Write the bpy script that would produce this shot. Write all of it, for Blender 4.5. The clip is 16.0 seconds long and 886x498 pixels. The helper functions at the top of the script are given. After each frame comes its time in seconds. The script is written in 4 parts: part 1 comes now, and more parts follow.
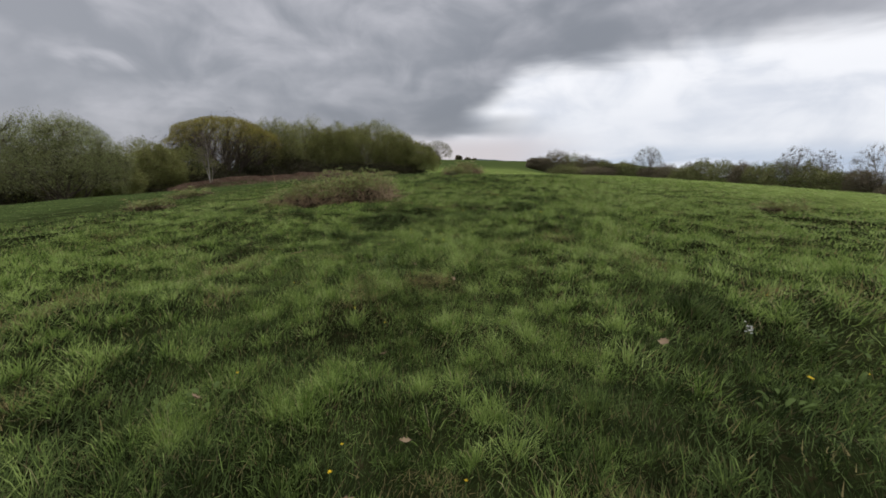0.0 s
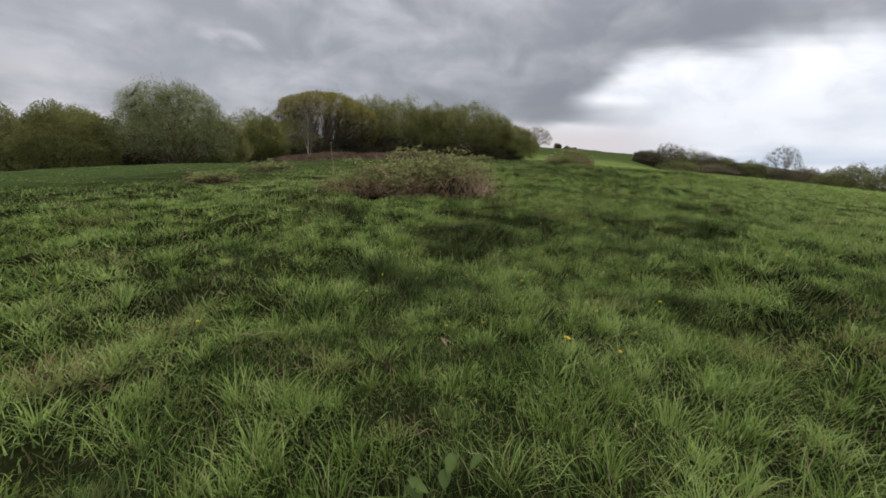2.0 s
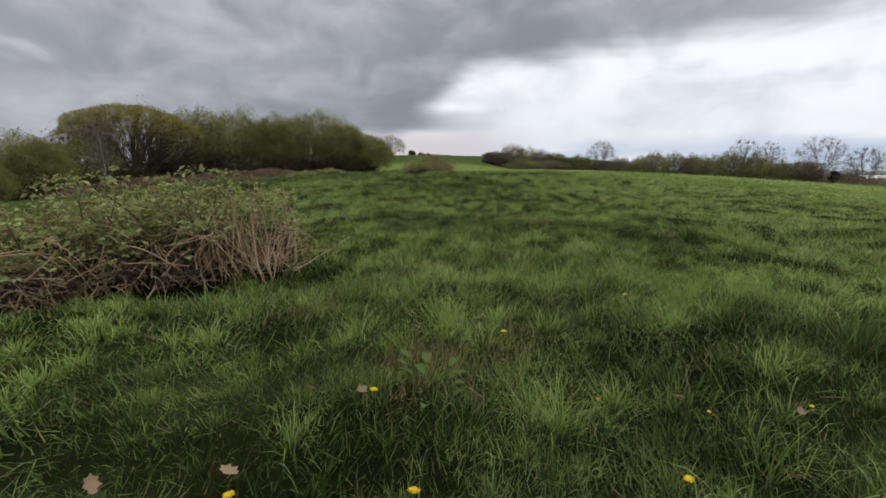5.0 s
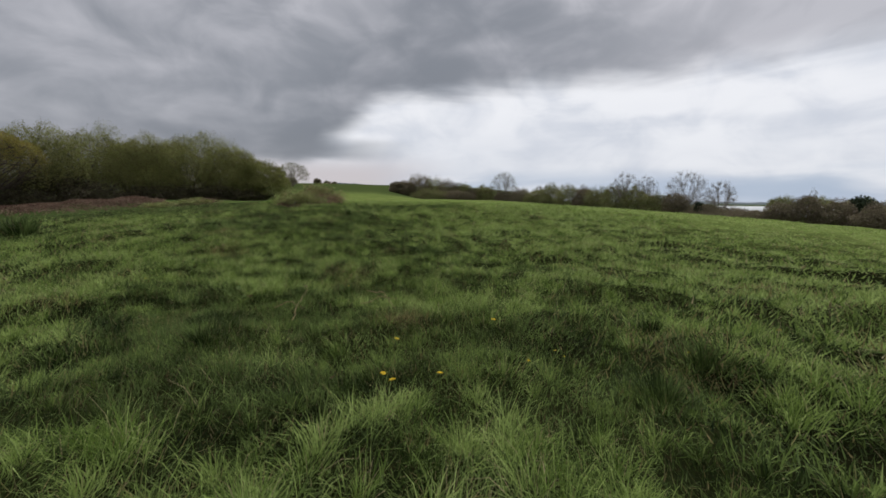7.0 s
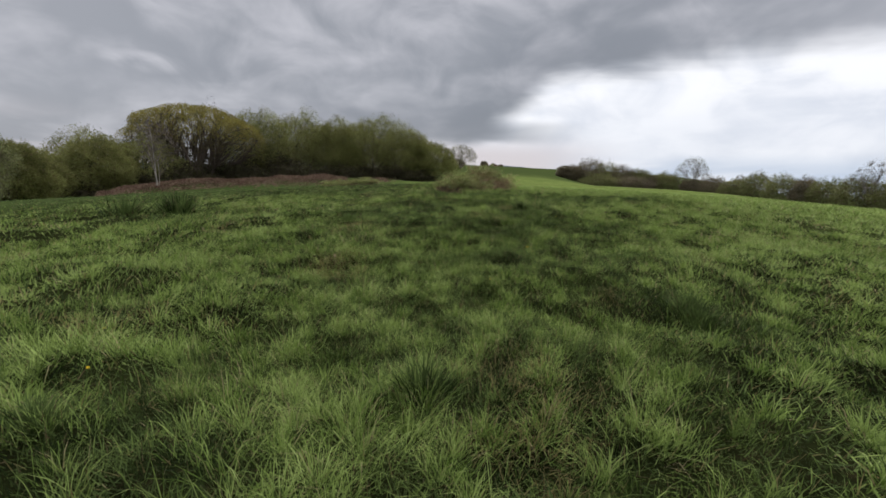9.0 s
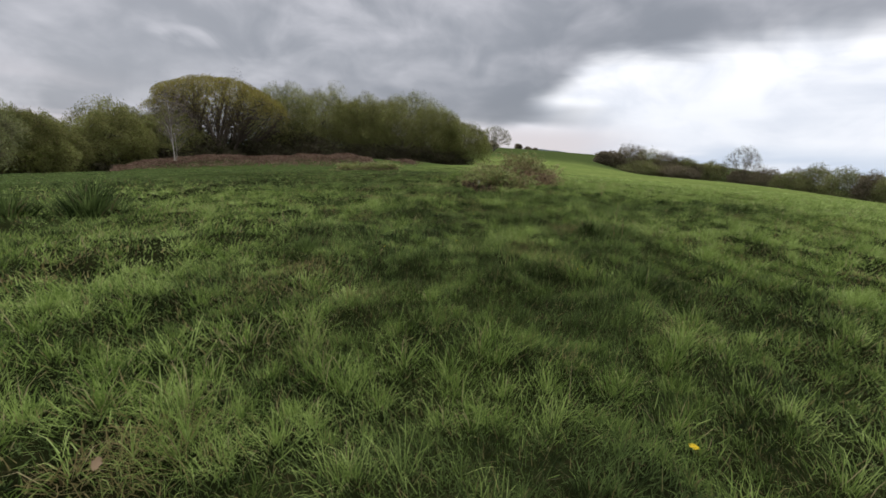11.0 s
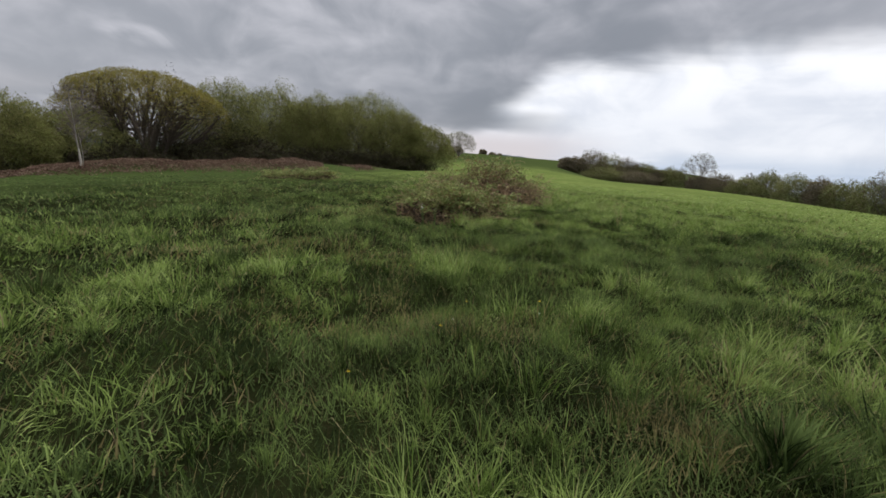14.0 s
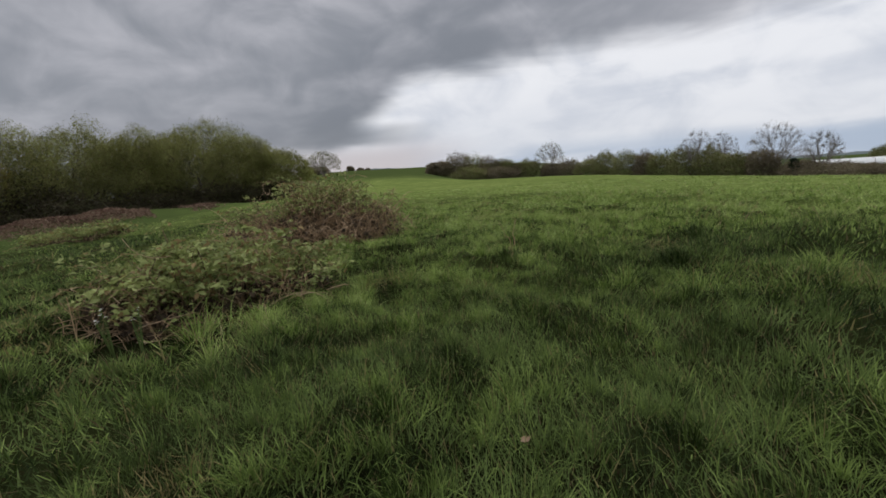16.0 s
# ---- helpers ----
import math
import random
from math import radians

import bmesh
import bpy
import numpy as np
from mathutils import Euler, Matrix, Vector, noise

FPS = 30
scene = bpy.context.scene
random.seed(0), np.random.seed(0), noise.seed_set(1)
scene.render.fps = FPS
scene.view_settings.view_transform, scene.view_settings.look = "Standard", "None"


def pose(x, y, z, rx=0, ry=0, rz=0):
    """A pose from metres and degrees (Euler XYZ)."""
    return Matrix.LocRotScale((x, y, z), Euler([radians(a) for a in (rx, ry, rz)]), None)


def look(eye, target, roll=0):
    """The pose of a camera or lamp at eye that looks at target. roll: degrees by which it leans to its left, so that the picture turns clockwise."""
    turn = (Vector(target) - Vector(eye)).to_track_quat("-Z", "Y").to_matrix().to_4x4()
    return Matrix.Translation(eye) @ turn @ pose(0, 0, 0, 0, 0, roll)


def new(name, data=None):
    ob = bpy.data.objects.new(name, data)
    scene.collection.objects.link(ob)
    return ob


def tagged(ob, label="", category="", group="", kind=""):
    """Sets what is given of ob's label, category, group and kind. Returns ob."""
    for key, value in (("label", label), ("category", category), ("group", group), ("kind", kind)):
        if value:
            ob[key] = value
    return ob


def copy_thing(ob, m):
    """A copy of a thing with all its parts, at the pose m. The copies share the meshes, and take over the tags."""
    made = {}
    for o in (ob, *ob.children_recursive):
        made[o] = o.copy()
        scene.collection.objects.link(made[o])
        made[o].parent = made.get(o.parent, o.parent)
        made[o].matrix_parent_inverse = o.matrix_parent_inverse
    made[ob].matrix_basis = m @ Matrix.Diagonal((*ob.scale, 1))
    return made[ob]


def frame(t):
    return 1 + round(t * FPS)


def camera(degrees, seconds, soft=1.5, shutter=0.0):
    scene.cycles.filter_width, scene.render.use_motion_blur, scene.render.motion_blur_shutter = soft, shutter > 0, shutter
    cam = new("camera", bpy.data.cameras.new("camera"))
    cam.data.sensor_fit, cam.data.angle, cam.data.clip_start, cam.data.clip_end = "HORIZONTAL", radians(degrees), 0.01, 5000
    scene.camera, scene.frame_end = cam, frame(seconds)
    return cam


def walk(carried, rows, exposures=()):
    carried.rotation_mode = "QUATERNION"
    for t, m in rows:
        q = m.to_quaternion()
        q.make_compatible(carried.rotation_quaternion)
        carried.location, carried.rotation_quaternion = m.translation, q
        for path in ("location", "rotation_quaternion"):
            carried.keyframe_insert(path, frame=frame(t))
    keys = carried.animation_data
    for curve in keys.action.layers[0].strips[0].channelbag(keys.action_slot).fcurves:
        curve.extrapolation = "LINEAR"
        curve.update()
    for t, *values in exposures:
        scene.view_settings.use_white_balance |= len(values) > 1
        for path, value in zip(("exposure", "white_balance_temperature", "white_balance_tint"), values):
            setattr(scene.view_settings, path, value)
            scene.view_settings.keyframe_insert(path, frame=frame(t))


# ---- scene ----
cam = camera(91.16, 16.0, soft=1.7)
PATH = [
    (0, (0.024, 0.154, 1.094), (0.050, 2.125, 0.755), 0.75),
    (0.5, (-0.059, 1.009, 1.098), (-0.151, 2.976, 0.747), 1.34),
    (1, (-0.184, 1.893, 1.076), (-0.410, 3.844, 0.698), 2.68),
    (1.5, (-0.312, 2.860, 1.087), (-0.647, 4.790, 0.681), 3.94),
    (2, (-0.401, 3.756, 1.088), (-0.763, 5.677, 0.667), 4.33),
    (2.5, (-0.464, 4.583, 1.078), (-0.789, 6.508, 0.646), 4.15),
    (3, (-0.472, 5.365, 1.145), (-0.733, 7.303, 0.725), 4.60),
    (3.5, (-0.479, 6.172, 1.218), (-0.612, 8.131, 0.835), 4.02),
    (4, (-0.423, 6.994, 1.182), (-0.433, 8.960, 0.814), 3.11),
    (4.5, (-0.353, 7.775, 1.191), (-0.246, 9.735, 0.809), 2.58),
    (5, (-0.265, 8.472, 1.222), (-0.034, 10.426, 0.865), 0.02),
    (5.5, (0.016, 9.261, 1.263), (0.393, 11.200, 0.947), -0.51),
    (6, (0.397, 10.055, 1.303), (0.906, 11.970, 1.030), -0.31),
    (6.5, (0.804, 10.852, 1.340), (1.408, 12.744, 1.101), 0.07),
    (7, (1.176, 11.673, 1.376), (1.809, 13.557, 1.149), 0.39),
    (7.3, (1.336, 12.195, 1.392), (1.930, 14.089, 1.151), 0.47),
    (7.5, (1.373, 12.579, 1.386), (1.897, 14.491, 1.118), 0.36),
    (8, (1.428, 13.549, 1.423), (1.735, 15.505, 1.143), 1.76),
    (8.5, (1.405, 14.466, 1.456), (1.528, 16.441, 1.170), 2.37),
    (8.7, (1.394, 14.830, 1.446), (1.422, 16.808, 1.149), 2.79),
    (9, (1.367, 15.378, 1.470), (1.287, 17.351, 1.152), 2.38),
    (9.5, (1.322, 16.287, 1.547), (1.118, 18.245, 1.194), 1.66),
    (10, (1.286, 17.196, 1.630), (1.015, 19.140, 1.246), 2.21),
    (10.5, (1.268, 18.112, 1.711), (0.987, 20.050, 1.304), 4.03),
    (10.8, (1.271, 18.672, 1.745), (1.021, 20.613, 1.334), 4.88),
    (11, (1.290, 19.053, 1.757), (1.084, 21.000, 1.349), 4.20),
    (11.5, (1.295, 19.949, 1.740), (1.197, 21.905, 1.333), 3.45),
    (12, (1.176, 20.767, 1.812), (1.051, 22.721, 1.404), 3.25),
    (12.5, (1.203, 21.549, 1.798), (1.058, 23.503, 1.397), 3.05),
    (13, (1.235, 22.342, 1.790), (1.047, 24.294, 1.398), 4.60),
    (13.5, (1.288, 23.134, 1.811), (1.138, 25.093, 1.436), 4.20),
    (14, (1.428, 23.906, 1.849), (1.374, 25.870, 1.475), 4.40),
    (14.5, (1.616, 24.730, 1.896), (1.701, 26.695, 1.533), 4.56),
    (15, (1.825, 25.496, 1.896), (2.058, 27.456, 1.577), 2.50),
    (15.5, (2.109, 26.344, 1.959), (2.467, 28.285, 1.637), -1.96),
    (16, (2.393, 27.187, 1.936), (2.856, 29.107, 1.621), -4.04),
]
walk(cam, [(t, look(eye, target, roll)) for t, eye, target, roll in PATH], exposures=[(0, 0.17), (1, 0.26), (2.5, 0.30), (3.5, 0.29), (5, 0.21), (7.5, 0.03), (8.5, 0.19), (11, 0.35), (12.5, 0.32), (14, 0.29), (15, 0.15), (16, -0.01)])

# World: a broken spring overcast, dark on one side, a bright clearing on the other, over a pale sky.
class Nodes:
    """Short hand for building node trees."""

    def __init__(self, tree):
        self.tree = tree
        tree.nodes.clear()

    def add(self, kind, **sets):
        node = self.tree.nodes.new(kind)
        for key, value in sets.items():
            if key == "blend":
                node.blend_type = value
            elif key == "dtype":
                node.data_type = value
            elif key == "op":
                node.operation = value
            elif key == "interp":
                node.interpolation_type = value
            elif key == "dims":
                node.noise_dimensions = value
        return node

    def put(self, socket, value):
        if isinstance(value, bpy.types.NodeSocket):
            self.tree.links.new(value, socket)
        elif isinstance(value, (tuple, list)) and len(value) == 3 and socket.type == "RGBA":
            socket.default_value = (*value, 1.0)
        else:
            socket.default_value = value

    def math(self, op, a, b=0.0, c=None, clamp=False):
        node = self.add("ShaderNodeMath", op=op)
        node.use_clamp = clamp
        self.put(node.inputs[0], a)
        self.put(node.inputs[1], b)
        if c is not None:
            self.put(node.inputs[2], c)
        return node.outputs[0]

    def ramp(self, value, a, b, c=0.0, d=1.0):
        node = self.add("ShaderNodeMapRange", interp="SMOOTHSTEP")
        for n, v in enumerate((value, a, b, c, d)):
            self.put(node.inputs[n], v)
        return node.outputs[0]

    def mix(self, factor, a, b, blend="MIX"):
        node = self.add("ShaderNodeMix", dtype="RGBA", blend=blend)
        self.put(node.inputs[0], factor)
        self.put(node.inputs[6], a)
        self.put(node.inputs[7], b)
        return node.outputs[2]

    def noise(self, vector, scale, detail=3.0, rough=0.5, distortion=0.0):
        node = self.add("ShaderNodeTexNoise")
        if vector is not None:
            self.put(node.inputs["Vector"], vector)
        node.inputs["Scale"].default_value = scale
        node.inputs["Detail"].default_value = detail
        node.inputs["Roughness"].default_value = rough
        node.inputs["Distortion"].default_value = distortion
        return node.outputs[0]

    def combine(self, x, y, z):
        node = self.add("ShaderNodeCombineXYZ")
        for n, v in enumerate((x, y, z)):
            self.put(node.inputs[n], v)
        return node.outputs[0]


SUN_AZ, SUN_EL = 35.0, 64.0


def build_world():
    world = bpy.data.worlds.new("overcast_sky")
    scene.world = world
    world.use_nodes = True
    n = Nodes(world.node_tree)
    coord = n.add("ShaderNodeTexCoord")
    split = n.add("ShaderNodeSeparateXYZ")
    n.put(split.inputs[0], coord.outputs["Generated"])
    x, y, z = split.outputs
    deg = 180 / math.pi
    az = n.math("MULTIPLY", n.math("ARCTAN2", x, y), deg)
    el = n.math("MULTIPLY", n.math("ARCSINE", z), deg)
    # cloud sheet seen in perspective
    down = n.math("ADD", n.math("MAXIMUM", z, 0.0), 0.10)
    sheet = n.combine(n.math("DIVIDE", x, down), n.math("DIVIDE", y, down), 0.0)
    big = n.noise(sheet, 0.55, 4.0, 0.48, 0.4)
    fine = n.noise(sheet, 1.5, 4.0, 0.45, 0.4)
    wisp = n.noise(n.combine(n.math("DIVIDE", az, 26.0), n.math("DIVIDE", el, 4.6), 3.7), 1.0, 4.0, 0.48, 0.5)
    lump = n.noise(n.combine(n.math("DIVIDE", az, 13.0), n.math("DIVIDE", el, 6.5), 8.1), 1.0, 3.0, 0.45, 0.6)
    # lower edge of the dark cloud, in degrees above the horizon
    edge = n.math("ADD", n.ramp(az, -4.0, 15.0, 4.0, 13.6), n.ramp(az, 14.0, 34.0, 0.0, 1.2))
    edge = n.math("SUBTRACT", edge, n.ramp(az, 95.0, 150.0, 0.0, 18.0))
    edge = n.math("MULTIPLY", edge, n.ramp(az, -22.0, -8.0, 0.0, 1.0))
    rough_edge = n.math("ADD", edge, n.math("MULTIPLY", n.math("SUBTRACT", wisp, 0.5), 6.5))
    rough_edge = n.math("ADD", rough_edge, n.math("MULTIPLY", n.math("SUBTRACT", lump, 0.5), 5.0))
    above = n.math("SUBTRACT", el, rough_edge)
    clear = n.ramp(above, -2.6, 1.9, 1.0, 0.0)
    puff = n.noise(n.combine(n.math("DIVIDE", az, 7.6), n.math("DIVIDE", el, 5.0), 2.3), 1.0, 5.0, 0.52, 0.5)
    tone = n.math("ADD", n.math("MULTIPLY", big, 0.05), n.math("MULTIPLY", fine, 0.09))
    tone = n.math("ADD", tone, n.math("ADD", n.math("MULTIPLY", lump, 0.46), n.math("MULTIPLY", puff, 0.42)))
    tone = n.math("ADD", n.ramp(tone, 0.39, 0.75), n.math("ADD", n.ramp(az, 28.0, 52.0, 0.0, 0.55), n.ramp(az, -44.0, -22.0, 0.16, 0.0)))
    # a paler break in the cloud over the wood
    gap = n.math("ADD", n.math("POWER", n.math("DIVIDE", n.math("ADD", az, 36.0), 3.0), 2.0), n.math("POWER", n.math("DIVIDE", n.math("SUBTRACT", el, 10.7), 0.8), 2.0))
    tone = n.math("ADD", tone, n.math("MULTIPLY", n.ramp(gap, 0.0, 2.4, 0.5, 0.0), n.ramp(puff, 0.35, 0.6)), clamp=True)
    cloud = n.mix(tone, CLOUD_DARK, CLOUD_LIGHT)
    # heaviest just above its own edge
    heavy = n.math("MULTIPLY", n.ramp(above, -1.0, 15.0, 1.0, 0.0), n.ramp(az, -42.0, -6.0, 0.2, 1.0))
    heavy = n.math("MULTIPLY", heavy, n.ramp(az, 10.0, 40.0, 1.0, 0.2))
    cloud = n.mix(n.math("MULTIPLY", heavy, n.ramp(lump, 0.3, 0.75, 0.66, 0.34)), cloud, CLOUD_HEAVY)
    # overcast is brightest overhead
    cloud = n.mix(n.ramp(el, 24.0, 70.0), cloud, CLOUD_TOP)
    # pale gaps low over the wood and a pale strip along the horizon
    low = n.math("MULTIPLY", n.ramp(el, 2.5, 7.0, 1.0, 0.0), n.ramp(az, -60.0, -36.0, 1.0, 0.35))
    cloud = n.mix(n.math("MULTIPLY", low, n.ramp(wisp, 0.42, 0.62)), cloud, CLOUD_GAP)
    strip = n.math("MULTIPLY", n.ramp(el, 2.6, 4.4, 0.9, 0.0), n.ramp(az, -16.0, -6.0, 0.0, 1.0))
    cloud = n.mix(strip, cloud, CLOUD_GAP)
    bright = n.mix(n.ramp(n.math("MULTIPLY_ADD", puff, 0.55, n.math("MULTIPLY", wisp, 0.45)), 0.33, 0.60), CLEAR_DULL, CLEAR_BRIGHT)
    bright = n.mix(n.math("MULTIPLY", n.ramp(above, -11.0, -3.0, 1.0, 0.0), n.ramp(az, 20.0, 44.0, 0.55, 0.25)), bright, CLEAR_DULL)
    strip = n.math("MULTIPLY", n.ramp(el, 3.0, 6.5, 1.0, 0.0), n.ramp(az, 8.0, 22.0, 1.0, 0.0))
    bright = n.mix(strip, bright, CLOUD_GAP)
    # dark scud drifting in front of the clearing
    scud = n.math("MULTIPLY", n.ramp(n.math("ABSOLUTE", n.math("SUBTRACT", el, n.math("MULTIPLY_ADD", wisp, 3.0, 4.6))), 0.3, 1.6, 0.8, 0.0), n.ramp(az, 3.0, 17.0, 1.0, 0.0))
    bright = n.mix(scud, bright, CLOUD_DARK)
    blue = n.math("MULTIPLY", n.ramp(el, 1.6, 4.4, 0.9, 0.0), n.ramp(az, 6.0, 20.0, 0.0, 1.0))
    bright = n.mix(n.math("MULTIPLY", blue, n.ramp(wisp, 0.66, 0.40)), bright, CLEAR_BLUE)
    clouds = n.mix(clear, cloud, bright)
    sky = n.add("ShaderNodeTexSky")
    sky.sky_type = "NISHITA"
    sky.sun_disc = False
    sky.sun_elevation, sky.sun_rotation = radians(SUN_EL), radians(SUN_AZ)
    air = n.mix(1.0, sky.outputs[0], (0.05, 0.05, 0.05), "MULTIPLY")
    total = n.mix(0.93, air, clouds)
    back = n.add("ShaderNodeBackground")
    n.put(back.inputs[0], total)
    back.inputs[1].default_value = 1.0
    out = n.add("ShaderNodeOutputWorld")
    n.put(out.inputs[0], back.outputs[0])


CLOUD_DARK, CLOUD_LIGHT, CLOUD_HEAVY, CLOUD_TOP = (0.265, 0.28, 0.315), (0.55, 0.55, 0.595), (0.185, 0.20, 0.23), (1.18, 1.18, 1.22)
CLOUD_GAP, CLEAR_DULL, CLEAR_BRIGHT, CLEAR_BLUE = (0.595, 0.56, 0.59), (0.615, 0.65, 0.73), (0.875, 0.885, 0.925), (0.41, 0.495, 0.63)
build_world()
sun_data = bpy.data.lights.new("sun", "SUN")
sun_data.energy, sun_data.angle, sun_data.color = 0.85, radians(70), (1.0, 0.96, 0.9)
sun = new("sun", sun_data)
sun.matrix_world = look((60 * math.sin(radians(SUN_AZ)), 60 * math.cos(radians(SUN_AZ)), 60 * math.tan(radians(SUN_EL))), (0, 0, 0))

# ---- materials ----
rng = np.random.default_rng(7)


def material(name):
    mat = bpy.data.materials.new(name)
    mat.use_nodes = True
    return mat, Nodes(mat.node_tree)


def finish(n, colour, rough=0.7, through_light=0.0, bump=None, bump_strength=0.3, bump_distance=0.02, gloss=0.3):
    shader = n.add("ShaderNodeBsdfPrincipled")
    n.put(shader.inputs["Base Color"], colour)
    n.put(shader.inputs["Roughness"], rough)
    shader.inputs["Specular IOR Level"].default_value = gloss
    if bump is not None:
        b = n.add("ShaderNodeBump")
        n.put(b.inputs["Height"], bump)
        b.inputs["Strength"].default_value = bump_strength
        b.inputs["Distance"].default_value = bump_distance
        n.put(shader.inputs["Normal"], b.outputs[0])
    last = shader.outputs[0]
    if through_light:
        thin = n.add("ShaderNodeBsdfTranslucent")
        n.put(thin.inputs[0], colour)
        mixed = n.add("ShaderNodeMixShader")
        mixed.inputs[0].default_value = through_light
        n.put(mixed.inputs[1], last)
        n.put(mixed.inputs[2], thin.outputs[0])
        last = mixed.outputs[0]
    out = n.add("ShaderNodeOutputMaterial")
    n.put(out.inputs[0], last)


def island(n):
    return n.add("ShaderNodeNewGeometry").outputs["Random Per Island"]


def position(n):
    return n.add("ShaderNodeNewGeometry").outputs["Position"]


def leaf_material(name, dark, light, third=None, patch=0.6, rough=0.55, through_light=0.35, gloss=0.12):
    """Foliage: two tones mixed leaf by leaf and in drifts, a share of a third tone."""
    mat, n = material(name)
    rand = island(n)
    drift = n.ramp(n.noise(position(n), patch, 3.0, 0.6), 0.36, 0.64)
    both = n.math("ADD", n.math("MULTIPLY", rand, 0.5), n.math("MULTIPLY", drift, 0.5))
    colour = n.mix(both, dark, light)
    if third:
        other = n.math("FRACT", n.math("MULTIPLY", rand, 37.7))
        colour = n.mix(n.math("GREATER_THAN", other, 0.86), colour, third)
    finish(n, colour, rough, through_light, gloss=gloss)
    return mat


def bark_material(name, a, b, scale=6.0):
    mat, n = material(name)
    pos = position(n)
    grain = n.noise(pos, scale, 5.0, 0.65)
    blot = n.ramp(n.noise(pos, scale * 0.22, 3.0, 0.6), 0.38, 0.62)
    rand = island(n)
    colour = n.mix(n.math("MULTIPLY_ADD", grain, 0.6, n.math("MULTIPLY", rand, 0.4)), a, b)
    colour = n.mix(n.math("MULTIPLY", blot, 0.35), colour, tuple(v * 0.5 for v in a))
    finish(n, colour, 0.85, bump=grain, bump_strength=0.5, bump_distance=0.02, gloss=0.2)
    return mat


def turf_material():
    """The ground under and between the blades: moss, thatch and earth near, near-black for gap shade, mown-looking
    sward far off.
    """
    mat, n = material("turf")
    pos = position(n)
    patch = n.ramp(n.noise(pos, 0.11, 4.0, 0.6), 0.35, 0.65)
    tuft = n.ramp(n.noise(pos, 0.9, 5.0, 0.65), 0.36, 0.66)
    fine = n.noise(pos, 14.0, 4.0, 0.7)
    speck = n.noise(pos, 70.0, 2.0, 0.6)
    # thatch taken down to near-black: shade between the blades is in this colour
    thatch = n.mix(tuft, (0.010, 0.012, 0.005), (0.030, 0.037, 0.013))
    thatch = n.mix(n.math("MULTIPLY", n.ramp(fine, 0.52, 0.72), 0.6), thatch, (0.050, 0.038, 0.020))
    # grazed pasture beyond the rough, tussocky part
    sward = n.mix(tuft, (0.130, 0.176, 0.046), (0.235, 0.292, 0.090))
    sward = n.mix(n.math("MULTIPLY", patch, 0.6), sward, (0.120, 0.164, 0.044))
    sward = n.mix(n.math("MULTIPLY", n.ramp(fine, 0.5, 0.72), 0.35), sward, (0.05, 0.065, 0.02))
    apart = n.add("ShaderNodeVectorMath", op="DISTANCE")
    squeeze = n.add("ShaderNodeVectorMath", op="MULTIPLY")
    n.put(squeeze.inputs[0], pos)
    squeeze.inputs[1].default_value = (1.0, 0.55, 1.0)
    n.put(apart.inputs[0], squeeze.outputs[0])
    apart.inputs[1].default_value = (1.5, 9.0, 1.0)
    reach = n.math("ADD", apart.outputs["Value"], n.math("MULTIPLY", patch, 7.0))
    # the next farm's darker grass up the hill
    sward = n.mix(n.ramp(reach, 68.0, 108.0), sward, (0.066, 0.090, 0.030))
    across = n.add("ShaderNodeSeparateXYZ")
    n.put(across.inputs[0], pos)
    # left of the field darker: the wood's shade put into the sward colour
    sward = n.mix(n.ramp(n.math("ADD", across.outputs[0], n.math("MULTIPLY", patch, 5.0)), -10.0, 4.0, 1.0, 0.0), sward, (0.062, 0.088, 0.028))
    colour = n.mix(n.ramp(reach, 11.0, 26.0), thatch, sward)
    height = n.math("ADD", n.math("MULTIPLY", tuft, 1.0), n.math("ADD", n.math("MULTIPLY", fine, 0.5), n.math("MULTIPLY", speck, 0.25)))
    finish(n, colour, 0.9, bump=height, bump_strength=0.7, bump_distance=0.08, gloss=0.0)
    return mat


def blade_material(name, dark, mid, light, dry, dry_share):
    mat, n = material(name)
    pos, rand = position(n), island(n)
    wide = n.ramp(n.noise(pos, 0.20, 3.0, 0.6), 0.40, 0.60)
    near = n.ramp(n.noise(pos, 2.6, 3.0, 0.6), 0.40, 0.60)
    colour = n.mix(n.math("MULTIPLY_ADD", near, 0.55, n.math("MULTIPLY", rand, 0.45)), dark, mid)
    lit = n.math("MULTIPLY_ADD", near, n.math("MULTIPLY_ADD", wide, 0.3, 0.25), n.math("MULTIPLY", n.math("POWER", rand, 4.0), 0.75))
    colour = n.mix(lit, colour, light)
    other = n.math("FRACT", n.math("MULTIPLY", rand, 91.3))
    worn = n.ramp(n.noise(pos, 0.55, 2.0, 0.5), 0.56, 0.70, dry_share, dry_share + 0.12)
    colour = n.mix(n.math("LESS_THAN", other, worn), colour, dry)
    finish(n, colour, 0.5, 0.34, gloss=0.06)
    return mat


def plain_material(name, a, b, scale=8.0, rough=0.7, through_light=0.0, gloss=0.3):
    mat, n = material(name)
    colour = n.mix(n.noise(position(n), scale, 4.0, 0.6), a, b)
    finish(n, colour, rough, through_light, gloss=gloss)
    return mat


GRASS_DARK, GRASS_MID, GRASS_LIGHT = (0.018, 0.036, 0.006), (0.122, 0.192, 0.034), (0.320, 0.425, 0.125)
TURF = turf_material()
BLADE = blade_material("grass_blade", GRASS_DARK, GRASS_MID, GRASS_LIGHT, (0.25, 0.22, 0.095), 0.05)
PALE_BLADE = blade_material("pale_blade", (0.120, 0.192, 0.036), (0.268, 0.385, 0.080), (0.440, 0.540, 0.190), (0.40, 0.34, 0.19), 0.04)
